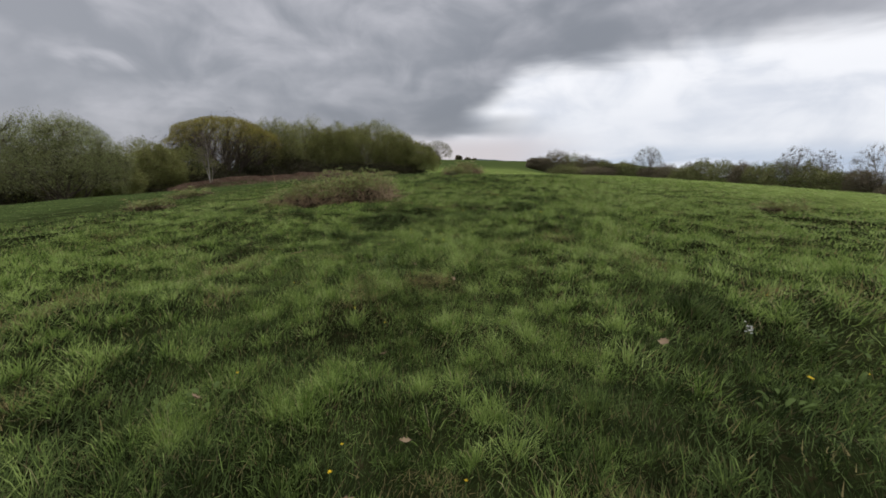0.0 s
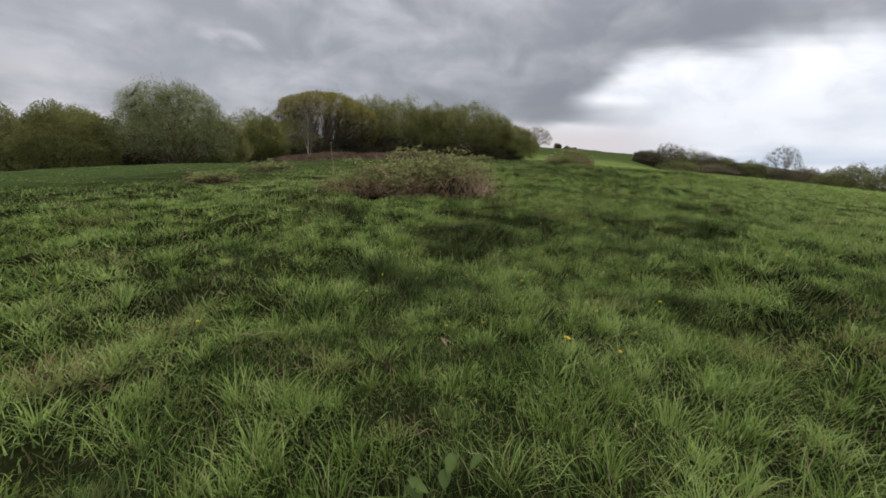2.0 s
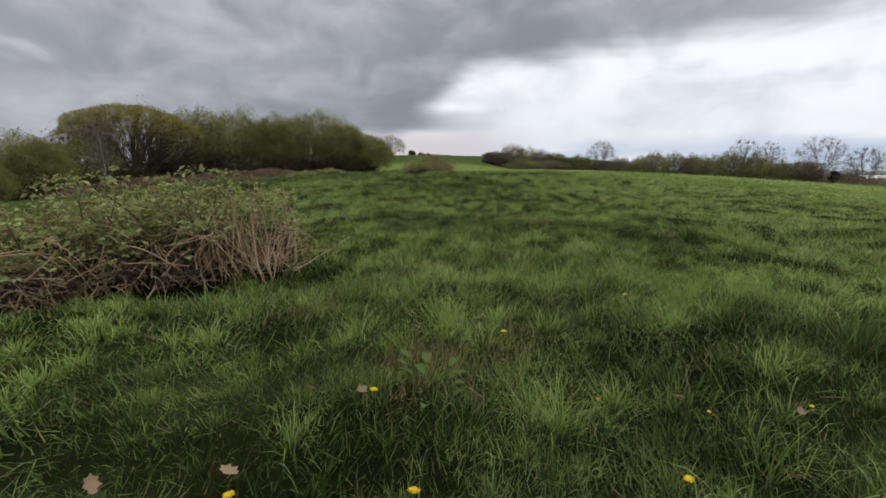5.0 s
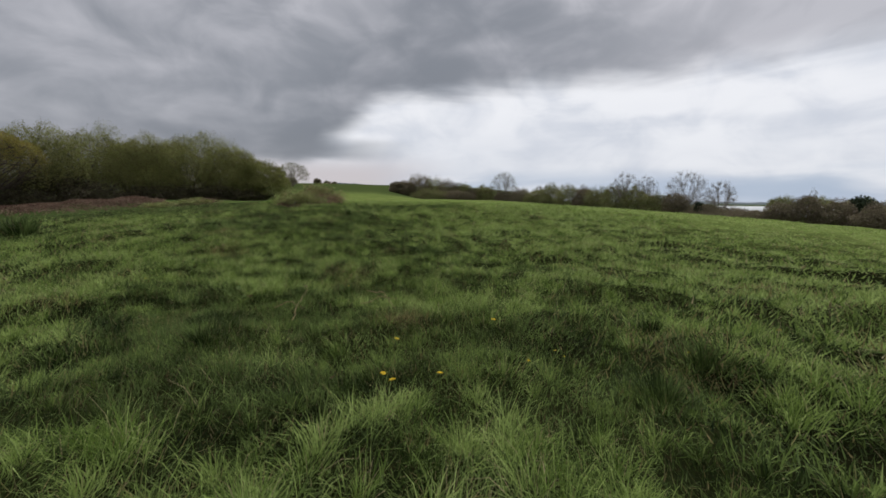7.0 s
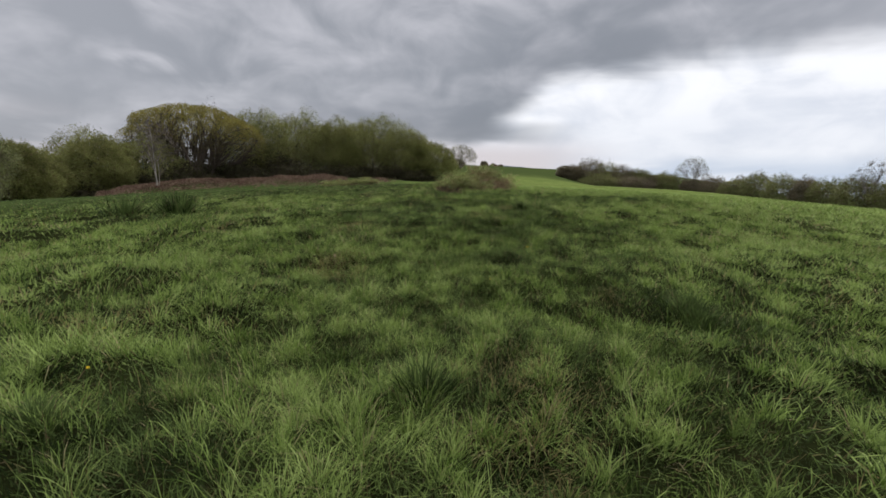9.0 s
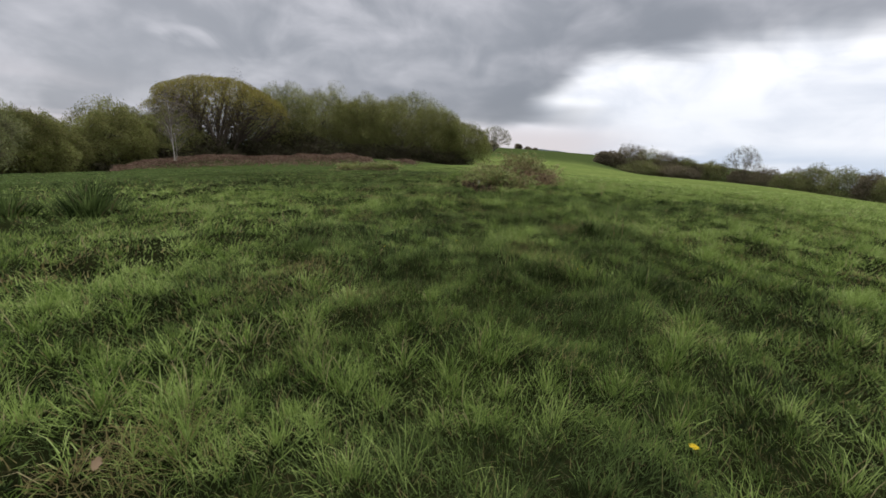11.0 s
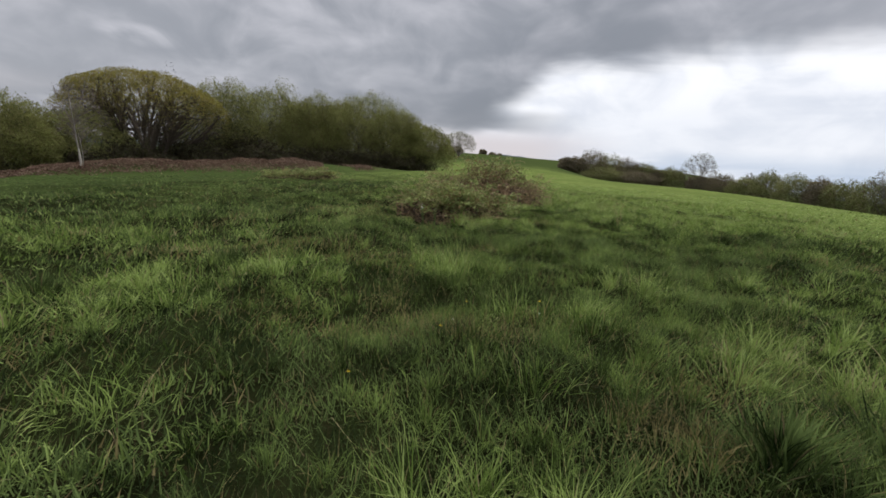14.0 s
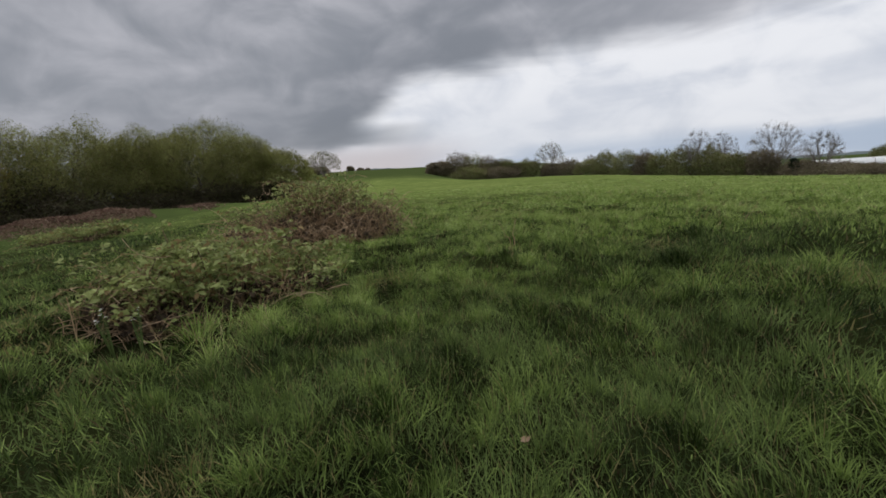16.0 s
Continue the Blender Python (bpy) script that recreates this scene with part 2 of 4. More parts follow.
# rush green, also used as painted shade low in the grass
RUSH_AND_SHADE = blade_material("rush_and_shade_blade", (0.009, 0.019, 0.005), (0.034, 0.060, 0.014), (0.215, 0.295, 0.095), (0.16, 0.13, 0.07), 0.03)
DRY = leaf_material("straw", (0.17, 0.135, 0.055), (0.37, 0.31, 0.14), (0.12, 0.09, 0.045), 2.0)
HERB = leaf_material("herb_leaf", (0.07, 0.11, 0.03), (0.15, 0.21, 0.06), None, 3.0)
BRAMBLE = leaf_material("bramble_leaf", (0.11, 0.14, 0.042), (0.44, 0.50, 0.19), (0.30, 0.22, 0.10), 2.5, gloss=0.18)
# dark leaf tone that stands for the shade inside the mounds
BRAMBLE_HEART = leaf_material("bramble_inner_shade", (0.045, 0.033, 0.022), (0.13, 0.095, 0.065), None, 3.0)
CANE = bark_material("bramble_cane", (0.085, 0.055, 0.035), (0.24, 0.175, 0.11), 14.0)
DEAD_CANE = bark_material("dead_cane", (0.22, 0.140, 0.082), (0.62, 0.440, 0.270), 14.0)
PALE_CANE = bark_material("pale_cane", (0.34, 0.235, 0.145), (0.70, 0.53, 0.36), 14.0)
TWIG = bark_material("willow_twig", (0.085, 0.070, 0.045), (0.21, 0.185, 0.115), 5.0)
DARK_TWIG = bark_material("thicket_twig", (0.05, 0.038, 0.030), (0.135, 0.105, 0.078), 5.0)
BIRCH = bark_material("birch_bark", (0.28, 0.26, 0.22), (0.62, 0.58, 0.52), 9.0)
BIRCH_TWIG = bark_material("birch_twig", (0.12, 0.095, 0.08), (0.30, 0.26, 0.22), 5.0)
GREY_TWIG = bark_material("grey_twig", (0.21, 0.19, 0.165), (0.40, 0.365, 0.32), 5.0)
OAK = bark_material("oak_bark", (0.060, 0.048, 0.038), (0.165, 0.135, 0.105), 4.0)
WILLOW_LEAF = leaf_material("willow_leaf", (0.112, 0.116, 0.038), (0.350, 0.372, 0.132), (0.22, 0.19, 0.09), 0.35, 0.55, 0.5)
PALE_LEAF = leaf_material("pale_willow_leaf", (0.14, 0.155, 0.062), (0.36, 0.39, 0.185), None, 0.35, 0.55, 0.45)
OAK_LEAF = leaf_material("oak_leaf", (0.17, 0.155, 0.040), (0.38, 0.345, 0.085), (0.26, 0.18, 0.07), 0.5, 0.55, 0.45)
HEDGE_LEAF = leaf_material("hedge_leaf", (0.140, 0.155, 0.060), (0.31, 0.325, 0.130), (0.23, 0.18, 0.12), 0.12)
BROWN_LEAF = leaf_material("brown_hedge_leaf", (0.125, 0.105, 0.072), (0.285, 0.24, 0.165), (0.20, 0.20, 0.09), 0.12)
# near-black thicket leaves: shade under the trees put into their colour
SHADE_LEAF = leaf_material("shaded_thicket_leaf", (0.030, 0.028, 0.016), (0.085, 0.074, 0.044), (0.075, 0.085, 0.032), 0.4)
CONIFER_LEAF = leaf_material("conifer_leaf", (0.018, 0.030, 0.016), (0.045, 0.062, 0.030), None, 0.5)
BRACKEN = leaf_material("dead_bracken", (0.130, 0.078, 0.058), (0.27, 0.180, 0.135), (0.33, 0.255, 0.18), 0.7, 0.8, 0.1)
DEAD_LEAF = leaf_material("dead_leaf", (0.17, 0.115, 0.07), (0.34, 0.25, 0.16), None, 4.0, 0.7, 0.15)
YELLOW = plain_material("yellow_petal", (0.75, 0.50, 0.01), (0.85, 0.66, 0.02), 60.0, 0.6, 0.2)
WHITE = plain_material("white_petal", (0.70, 0.70, 0.66), (0.82, 0.82, 0.80), 60.0, 0.6, 0.2)
STEM = plain_material("flower_stem", (0.07, 0.12, 0.03), (0.13, 0.18, 0.05), 20.0, 0.6)
PLASTIC = plain_material("polytunnel_film", (0.58, 0.60, 0.61), (0.74, 0.76, 0.77), 0.5, 0.5)
# distance haze is mixed into the far woods' blue-grey
HAZY_WOOD = plain_material("hazy_far_wood", (0.10, 0.13, 0.135), (0.15, 0.175, 0.185), 0.02, 0.95)


# ---- mesh helpers ----
def make_mesh(name, verts, faces, mats, which=None):
    """A mesh from vertices (N, 3) and a list of face arrays (M, k)."""
    me = bpy.data.meshes.new(name)
    verts = np.asarray(verts, np.float32)
    me.vertices.add(len(verts))
    me.vertices.foreach_set("co", verts.ravel())
    sizes = np.concatenate([np.full(len(f), f.shape[1], np.int32) for f in faces])
    loops = np.concatenate([np.asarray(f, np.int32).ravel() for f in faces])
    me.loops.add(len(loops))
    me.loops.foreach_set("vertex_index", loops)
    me.polygons.add(len(sizes))
    me.polygons.foreach_set("loop_start", np.concatenate([[0], np.cumsum(sizes)[:-1]]).astype(np.int32))
    if which is not None:
        me.polygons.foreach_set("material_index", np.asarray(which, np.int32))
    me.update(calc_edges=True)
    for mat in mats if isinstance(mats, (list, tuple)) else [mats]:
        me.materials.append(mat)
    return me


def part(name, geo, mat, parent, label=""):
    """One mesh object under a thing or a part."""
    ob = new(name, make_mesh(name, geo[0], geo[1], mat))
    ob.parent = parent
    if label:
        ob["label"] = label
    return ob


def thing(name, x, y, z, label, category, group="", kind=""):
    ob = new(name)
    ob.empty_display_size = 0.3
    ob.matrix_world = Matrix.Translation((x, y, z))
    return tagged(ob, label, category, group, kind)


def tubes(paths, radii, sides=3):
    """Tapered tubes along many polylines (N, K, 3) with radii (N, K)."""
    paths = np.asarray(paths, float)
    n, k, _ = paths.shape
    run = np.gradient(paths, axis=1)
    run /= np.linalg.norm(run, axis=2, keepdims=True) + 1e-9
    ref = np.where(np.abs(run[..., 2:3]) > 0.9, np.array([1.0, 0.2, 0.0]), np.array([0.1, 0.2, 1.0]))
    side = np.cross(run, ref)
    side /= np.linalg.norm(side, axis=2, keepdims=True) + 1e-9
    over = np.cross(side, run)
    turn = np.arange(sides) * 2 * math.pi / sides
    ring = side[:, :, None] * np.cos(turn)[:, None] + over[:, :, None] * np.sin(turn)[:, None]
    verts = paths[:, :, None] + ring * np.asarray(radii)[:, :, None, None]
    base = (np.arange(n)[:, None, None] * k + np.arange(k - 1)[:, None]) * sides
    a = base + np.arange(sides)
    b = base + (np.arange(sides) + 1) % sides
    quads = np.stack([a, b, b + sides, a + sides], -1).reshape(-1, 4)
    return verts.reshape(-1, 3), [quads]


def leaves(centres, size, up=0.5, slim=0.55, gen=rng, single=False):
    """Folded leaf blades, four corners each, strewn at centres; up: how much they face the sky."""
    n = len(centres)
    size = np.broadcast_to(size, (n,)) * gen.uniform(0.6, 1.35, n)
    along = gen.normal(size=(n, 3))
    along[:, 2] *= 1 - up
    along /= np.linalg.norm(along, axis=1, keepdims=True) + 1e-9
    face = gen.normal(size=(n, 3)) * (1 - up) + np.array([0, 0, up * 1.5])
    across = np.cross(along, face)
    across /= np.linalg.norm(across, axis=1, keepdims=True) + 1e-9
    lift = np.cross(across, along)
    s = size[:, None]
    a = centres - along * s * 0.5
    c = centres + along * s * 0.5 - lift * s * 0.12
    b = centres + across * s * slim * 0.5 + lift * s * 0.10 - along * s * 0.06
    d = centres - across * s * slim * 0.5 + lift * s * 0.10 - along * s * 0.06
    if single:
        return np.stack([a, c, b + (b - d) * 0.4], 1).reshape(-1, 3), [np.arange(n)[:, None] * 3 + [0, 1, 2]]
    verts = np.stack([a, b, c, d], 1).reshape(-1, 3)
    i = np.arange(n)[:, None] * 4
    return verts, [np.concatenate([i + [0, 1, 2], i + [0, 2, 3]])]


def join(*geos):
    """Several geometries as one."""
    verts, faces, at = [], {}, 0
    for v, fs in geos:
        verts.append(v)
        for f in fs:
            faces.setdefault(f.shape[1], []).append(f + at)
        at += len(v)
    return np.concatenate(verts), [np.concatenate(f) for f in faces.values()]


def bend(a, b, k, lift, wobble=0.0, gen=rng):
    """Curved lines from a to b (N, 3): lift raises the middle, wobble shakes it."""
    t = np.linspace(0, 1, k)[None, :, None]
    mid = (a + b) / 2
    mid = mid + np.stack([0 * mid[:, 0], 0 * mid[:, 0], np.broadcast_to(lift, (len(a),))], -1)
    mid = mid + gen.normal(size=mid.shape) * wobble
    return (1 - t) ** 2 * a[:, None] + 2 * t * (1 - t) * mid[:, None] + t**2 * b[:, None]


def lattice(x, y, seed):
    """Smooth value noise in the plane, about -1 to 1."""
    ix, iy = np.floor(x).astype(np.int64), np.floor(y).astype(np.int64)
    fx, fy = x - ix, y - iy
    fx, fy = fx * fx * (3 - 2 * fx), fy * fy * (3 - 2 * fy)

    def corner(i, j):
        h = (i * 374761393 + j * 668265263 + seed * 974634397) & 0xFFFFFFFF
        h = ((h ^ (h >> 13)) * 1274126177) & 0xFFFFFFFF
        return ((h ^ (h >> 16)) & 0xFFFF) / 32767.5 - 1

    low = corner(ix, iy) * (1 - fx) + corner(ix + 1, iy) * fx
    high = corner(ix, iy + 1) * (1 - fx) + corner(ix + 1, iy + 1) * fx
    return low * (1 - fy) + high * fy


def smooth(v, a, b):
    t = np.clip((v - a) / (b - a), 0, 1)
    return t * t * (3 - 2 * t)


ALONG_Y = (-300, -40, 0, 6, 10, 14, 18, 24, 30, 36, 60, 90, 300, 3000)
ALONG_Z = (-2.0, -0.8, -0.12, 0.10, 0.34, 0.42, 0.40, 0.72, 1.0, 1.12, 1.15, 1.35, 1.5, 1.5)
ACROSS_X = (-3000, -200, -70, -45, -38, -31, -15, -6, 0, 40, 140, 300, 3000)
ACROSS_Z = (-14, -14, -8.0, -4.7, -3.7, -2.5, -1.1, -0.38, 0.0, -0.1, -2.4, -4.0, -4.0)


def far_dip(x, y):
    """The field falls away to the far right, down to the long hedge."""
    s = 0.914 * x - 0.407 * (y - 10.0)
    fall = 3.0 * np.logaddexp(0, (s - 5.0) / 3.0)
    return np.minimum(0.060 * fall, 6.0) * (1 - 0.5 * smooth(x, 143, 163))


def base_height(x, y):
    z = np.interp(y, ALONG_Y, ALONG_Z) + np.interp(x, ACROSS_X, ACROSS_Z)
    far = np.hypot(x, y)
    az = np.degrees(np.arctan2(x, y))
    # the green hill beyond the gap in the trees
    hill = np.interp(far, (0, 110, 170, 250, 330, 420, 600, 3000), (0, 0, 2.2, 6.5, 10.5, 13.0, 13.0, 5.0))
    beyond = smooth(far, 255, 310)
    z = z + hill * (1 - smooth(az, 8.0 + 14 * beyond, 17.0 + 24 * beyond)) * smooth(az, -80.0, -20.0)
    # the dip along the far hedge
    z = z - far_dip(x, y)
    # the bracken bank at the foot of the wood
    s = np.clip(((x + 34) * 24 + (y - 61) * 14) / (24**2 + 14**2), 0, 1)
    off = np.hypot(x + 34 - 24 * s, y - 61 - 14 * s)
    return z + (1.2 - 0.6 * smooth(s, 0.6, 1.0)) * np.exp(-((off / 3.4) ** 2))


def height(x, y):
    """The ground's height: the lie of the land with its hummocks."""
    x, y = np.asarray(x, float), np.asarray(y, float)
    near = np.exp(-np.hypot(x - 1, y - 15) / 60)
    z = base_height(x, y)
    z = z + near * (0.085 * lattice(x / 2.7, y / 2.7, 1) + 0.085 * lattice(x / 1.0, y / 1.0, 2) + 0.085 * lattice(x / 0.48, y / 0.48, 3))
    return z + 0.15 * lattice(x / 23, y / 23, 4) * smooth(np.hypot(x, y - 15), 25, 60)


def ground_z(x, y):
    return float(height(np.array([x]), np.array([y]))[0])


# ---- the ground, one sheet to the horizon ----
def build_ground():
    m = 250
    u = np.linspace(-1, 1, m)
    gx = 1.0 + 4.0 * np.sinh(u * 6.45)
    gy = 16.0 + 4.8 * np.sinh(u * 6.4)
    xx, yy = np.meshgrid(gx, gy, indexing="ij")
    verts = np.stack([xx, yy, height(xx, yy) - 0.04], -1).reshape(-1, 3)
    i = (np.arange(m - 1)[:, None] * m + np.arange(m - 1)).ravel()[:, None]
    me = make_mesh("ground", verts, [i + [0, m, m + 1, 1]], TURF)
    me.shade_smooth()
    ob = new("ground", me)
    return tagged(ob, "rough green pasture ground with low hummocks", "ground", kind="structure")


build_ground()


# ---- grass ----
WALK_LINE = ((0, -0.5), (-0.45, 5), (-0.2, 9), (1.3, 12.5), (1.3, 20), (2.4, 27), (3.2, 30))


def from_walk(x, y):
    """Distance from the trodden line through the meadow."""
    best = np.full(np.shape(x), 1e9)
    for (ax, ay), (bx, by) in zip(WALK_LINE, WALK_LINE[1:]):
        s = np.clip(((x - ax) * (bx - ax) + (y - ay) * (by - ay)) / ((bx - ax) ** 2 + (by - ay) ** 2), 0, 1)
        best = np.minimum(best, np.hypot(x - ax - s * (bx - ax), y - ay - s * (by - ay)))
    return best


# rush clumps, and patches where shade down in the grass is painted dark
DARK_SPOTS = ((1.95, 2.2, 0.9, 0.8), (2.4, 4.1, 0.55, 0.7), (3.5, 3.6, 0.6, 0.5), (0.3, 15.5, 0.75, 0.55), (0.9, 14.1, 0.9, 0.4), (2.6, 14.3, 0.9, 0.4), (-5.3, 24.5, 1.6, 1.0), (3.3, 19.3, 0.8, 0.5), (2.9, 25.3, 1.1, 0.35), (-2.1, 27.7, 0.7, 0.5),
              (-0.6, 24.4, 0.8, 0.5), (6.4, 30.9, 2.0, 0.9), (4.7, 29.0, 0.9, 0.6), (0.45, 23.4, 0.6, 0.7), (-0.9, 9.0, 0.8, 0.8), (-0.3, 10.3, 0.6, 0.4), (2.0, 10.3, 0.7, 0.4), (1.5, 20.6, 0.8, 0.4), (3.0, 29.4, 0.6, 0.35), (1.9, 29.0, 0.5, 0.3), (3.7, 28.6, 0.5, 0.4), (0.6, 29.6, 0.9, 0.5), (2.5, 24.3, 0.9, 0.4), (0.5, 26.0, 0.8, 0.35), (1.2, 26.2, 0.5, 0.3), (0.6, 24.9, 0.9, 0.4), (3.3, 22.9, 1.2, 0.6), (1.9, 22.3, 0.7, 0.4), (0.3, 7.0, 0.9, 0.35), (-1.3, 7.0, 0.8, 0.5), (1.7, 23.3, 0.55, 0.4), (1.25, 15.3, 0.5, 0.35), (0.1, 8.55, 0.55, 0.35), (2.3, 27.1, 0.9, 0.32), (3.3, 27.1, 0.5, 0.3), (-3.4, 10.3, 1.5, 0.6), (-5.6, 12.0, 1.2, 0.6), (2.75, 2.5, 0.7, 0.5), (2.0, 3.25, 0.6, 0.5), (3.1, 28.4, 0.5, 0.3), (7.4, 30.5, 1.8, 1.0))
LIGHT_SPOTS = ((1.6, 12.0, 0.9, 1.0), (-1.5, 5.2, 1.0, 0.9), (0.3, 6.4, 1.3, 1.9), (3.4, 16.6, 1.2, 1.6), (4.2, 12.0, 1.8, 2.0), (4.3, 26.6, 1.4, 1.2), (-1.4, 29.6, 1.0, 1.2), (1.9, 25.5, 0.5, 0.4), (-0.3, 12.9, 1.0, 0.8), (1.7, 13.0, 0.8, 0.5), (0.6, 21.3, 0.9, 0.8), (1.2, 17.6, 0.9, 0.8))


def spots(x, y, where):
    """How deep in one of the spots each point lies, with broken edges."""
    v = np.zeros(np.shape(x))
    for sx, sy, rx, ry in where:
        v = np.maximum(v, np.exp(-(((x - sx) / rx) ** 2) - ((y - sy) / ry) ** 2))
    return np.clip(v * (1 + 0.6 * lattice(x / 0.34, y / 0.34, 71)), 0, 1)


def dark_mask(x, y):
    """Where the sward is dark: rushy ground and painted shade among the blades."""
    v = lattice(x / 0.95 + 9, y / 0.8, 11) + 0.6 * lattice(x / 0.4, y / 0.36, 12) + 0.45 * lattice(x / 6, y / 4, 13)
    v = v + 0.4 * np.exp(-((x - 1.3) ** 2 + (y - 23.5) ** 2) / 1.8) + 0.2 * np.exp(-((x - 3.1) ** 2 + (y - 29.2) ** 2) / 1.6) + 0.4 * np.exp(-((x - 0.2) ** 2 + (y - 26.4) ** 2) / 1.2)
    v = v - 0.35 * smooth(y, 18, 20) * smooth(y, 24, 22) * smooth(x, 0.8, -0.2) - 0.3 * smooth(y, 9, 5) * smooth(y, 2.2, 3.5)
    v = v + 0.8 * np.exp(-((x - 0.4) ** 2 + (y - 15.5) ** 2) / 1.3) + 1.0 * np.exp(-((x - 2.1) ** 2 + (y - 2.1) ** 2) / 2.0)
    v = v + 0.4 * np.exp(-((x - 1.3) ** 2 + (y - 8.7) ** 2) / 1.0)
    v = v + 0.5 * spots(x, y, DARK_SPOTS) - 0.7 * spots(x, y, LIGHT_SPOTS)
    return smooth(v, 0.48, 0.85)


DEAD_SPOTS = ((-0.15, 20.36, 0.30), (-0.06, 4.45, 0.26), (2.36, 25.49, 0.20), (1.96, 14.98, 0.22), (-0.1, 10.44, 0.26), (-0.55, 23.1, 0.30), (0.21, 7.06, 0.18))


def dry_mask(x, y):
    v = smooth(lattice(x / 0.9 + 40, y / 0.8, 15) + 0.5 * lattice(x / 0.35, y / 0.35, 16), 0.52, 0.95)
    for sx, sy, r in DEAD_SPOTS:
        v = np.maximum(v, 2.2 * np.exp(-((x - sx) ** 2 + (y - sy) ** 2) / r**2))
    return v


def clump(x, y):
    v = 0.6 * lattice(x / 0.8, y / 0.8, 31) + 0.5 * lattice(x / 0.33, y / 0.33, 32) + 0.45 * lattice(x / 3.1, y / 3.1, 33)
    return np.clip(0.5 + 0.55 * v, 0, 1)


def cushion(x, y):
    """Raised cushions of grass, a foot or two across, paler for their lit tops."""
    return lattice(x / 0.46 + 5, y / 0.42, 36) + 0.4 * lattice(x / 0.2, y / 0.2, 37)


def blades(x, y, z, tall, wide, lie, first, curl, steps, gen):
    """Curved grass blades rooted at x, y, z. first: lean at the root, curl: how far they bow over, in radians; lie: the way they lean."""
    n = len(x)
    turn = lie + math.pi / 2 + gen.normal(0, 0.7, n)
    side = np.stack([np.cos(turn), np.sin(turn), 0 * x], -1) * wide[:, None] / 2
    at = np.stack([x, y, z], -1)
    rows = [at - side, at + side]
    for k in range(steps):
        lean = first + curl * (k + 0.5) / steps
        step = np.stack([np.cos(lie) * np.sin(lean), np.sin(lie) * np.sin(lean), np.cos(lean)], -1)
        at = at + step * (tall / steps)[:, None]
        if k < steps - 1:
            slim = 1 - 0.55 * ((k + 1) / steps) ** 2
            rows += [at - side * slim, at + side * slim]
    rows.append(at)
    m = len(rows)
    i = np.arange(n)[:, None] * m
    faces = []
    for k in range(steps - 1):
        faces += [i + [2 * k, 2 * k + 1, 2 * k + 3], i + [2 * k, 2 * k + 3, 2 * k + 2]]
    faces.append(i + [m - 3, m - 2, m - 1])
    return np.stack(rows, 1).reshape(-1, 3), [np.concatenate(faces)]


def grid_points(cell, x0, x1, y0, y1, near, far, gen):
    """Jittered grid points whose distance from the walk lies between near and far."""
    gx, gy = np.meshgrid(np.arange(x0, x1, cell), np.arange(y0, y1, cell), indexing="ij")
    x = gx.ravel() + gen.uniform(-0.5, 0.5, gx.size) * cell
    y = gy.ravel() + gen.uniform(-0.5, 0.5, gx.size) * cell
    d = from_walk(x, y)
    keep = (d >= near) & (d < far)
    return x[keep], y[keep]


def pale_trend(y):
    """How the pale share changes along the field: more in the middle, less past the rise."""
    return np.interp(y, (2, 3.6, 11.5, 13, 17.5, 19, 21, 22.5), (0.0, 1, 1, -0.1, -0.1, 0.9, 0.8, -0.15))


def light_mask(x, y):
    """Where a paler, yellower grass grows."""
    return smooth(lattice(x / 0.75 + 77, y / 0.65, 51) + 0.6 * lattice(x / 2.6, y / 2.2, 52), 0.05, 0.5)


def tuft_blades(cx, cy, count, spread, wide, gen, boost=1.0, flat=0.0):
    """Blades of many tufts, fanning out of each tuft's heart. Returns roots and shape, and how rushy or darkened and
    how dry each is.
    """
    size = np.clip(0.30 + 0.9 * clump(cx, cy) + 0.35 * cushion(cx, cy), 0.35, 1.7) * gen.lognormal(0, 0.36, len(cx))
    k = np.repeat(np.arange(len(cx)), count)
    n = len(k)
    az = gen.uniform(0, 2 * math.pi, n)
    r = np.abs(gen.normal(0, 1, n)) * spread * (0.6 + 0.5 * size[k])
    x, y = cx[k] + np.cos(az) * r, cy[k] + np.sin(az) * r
    swirl = 3.0 * lattice(cx / 2.3, cy / 2.3, 41)
    lie = az + swirl[k] * 0.45 + gen.normal(0, 0.75, n)
    out = np.clip(r / spread, 0, 2)
    rush, dry = dark_mask(x, y), dry_mask(x, y)
    away = from_walk(cx, cy)[k]
    rushy = gen.random(n) < rush * (0.52 - 0.40 * smooth(away, 3.0, 9.0))
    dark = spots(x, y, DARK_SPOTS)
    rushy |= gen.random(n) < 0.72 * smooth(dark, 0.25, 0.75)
    # left of the field: dark blades stand in for the wood's shade
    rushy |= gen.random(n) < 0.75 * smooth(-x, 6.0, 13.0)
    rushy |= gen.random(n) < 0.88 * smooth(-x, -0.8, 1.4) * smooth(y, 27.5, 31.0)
    rank = smooth(y, 20, 24) * smooth(x, -0.3, 0.9)
    tall = (0.075 + 0.115 * size[k]) * gen.uniform(0.55, 1.3, n) * boost * (1 + 0.25 * rank)
    first = np.clip(0.14 + flat + 0.27 * out + gen.normal(0, 0.2, n), 0.0, 1.3) * np.where(rushy, 0.7, 1)
    curl = np.clip(gen.normal(1.15, 0.6, n) + 0.4 * dry - 0.2 * rank, 0.05, 2.6) * np.where(rushy, 0.6, 1)
    w = wide * gen.uniform(0.65, 1.4, n) * np.where(rushy, 0.8, 1) * (1 + 0.1 * rank)
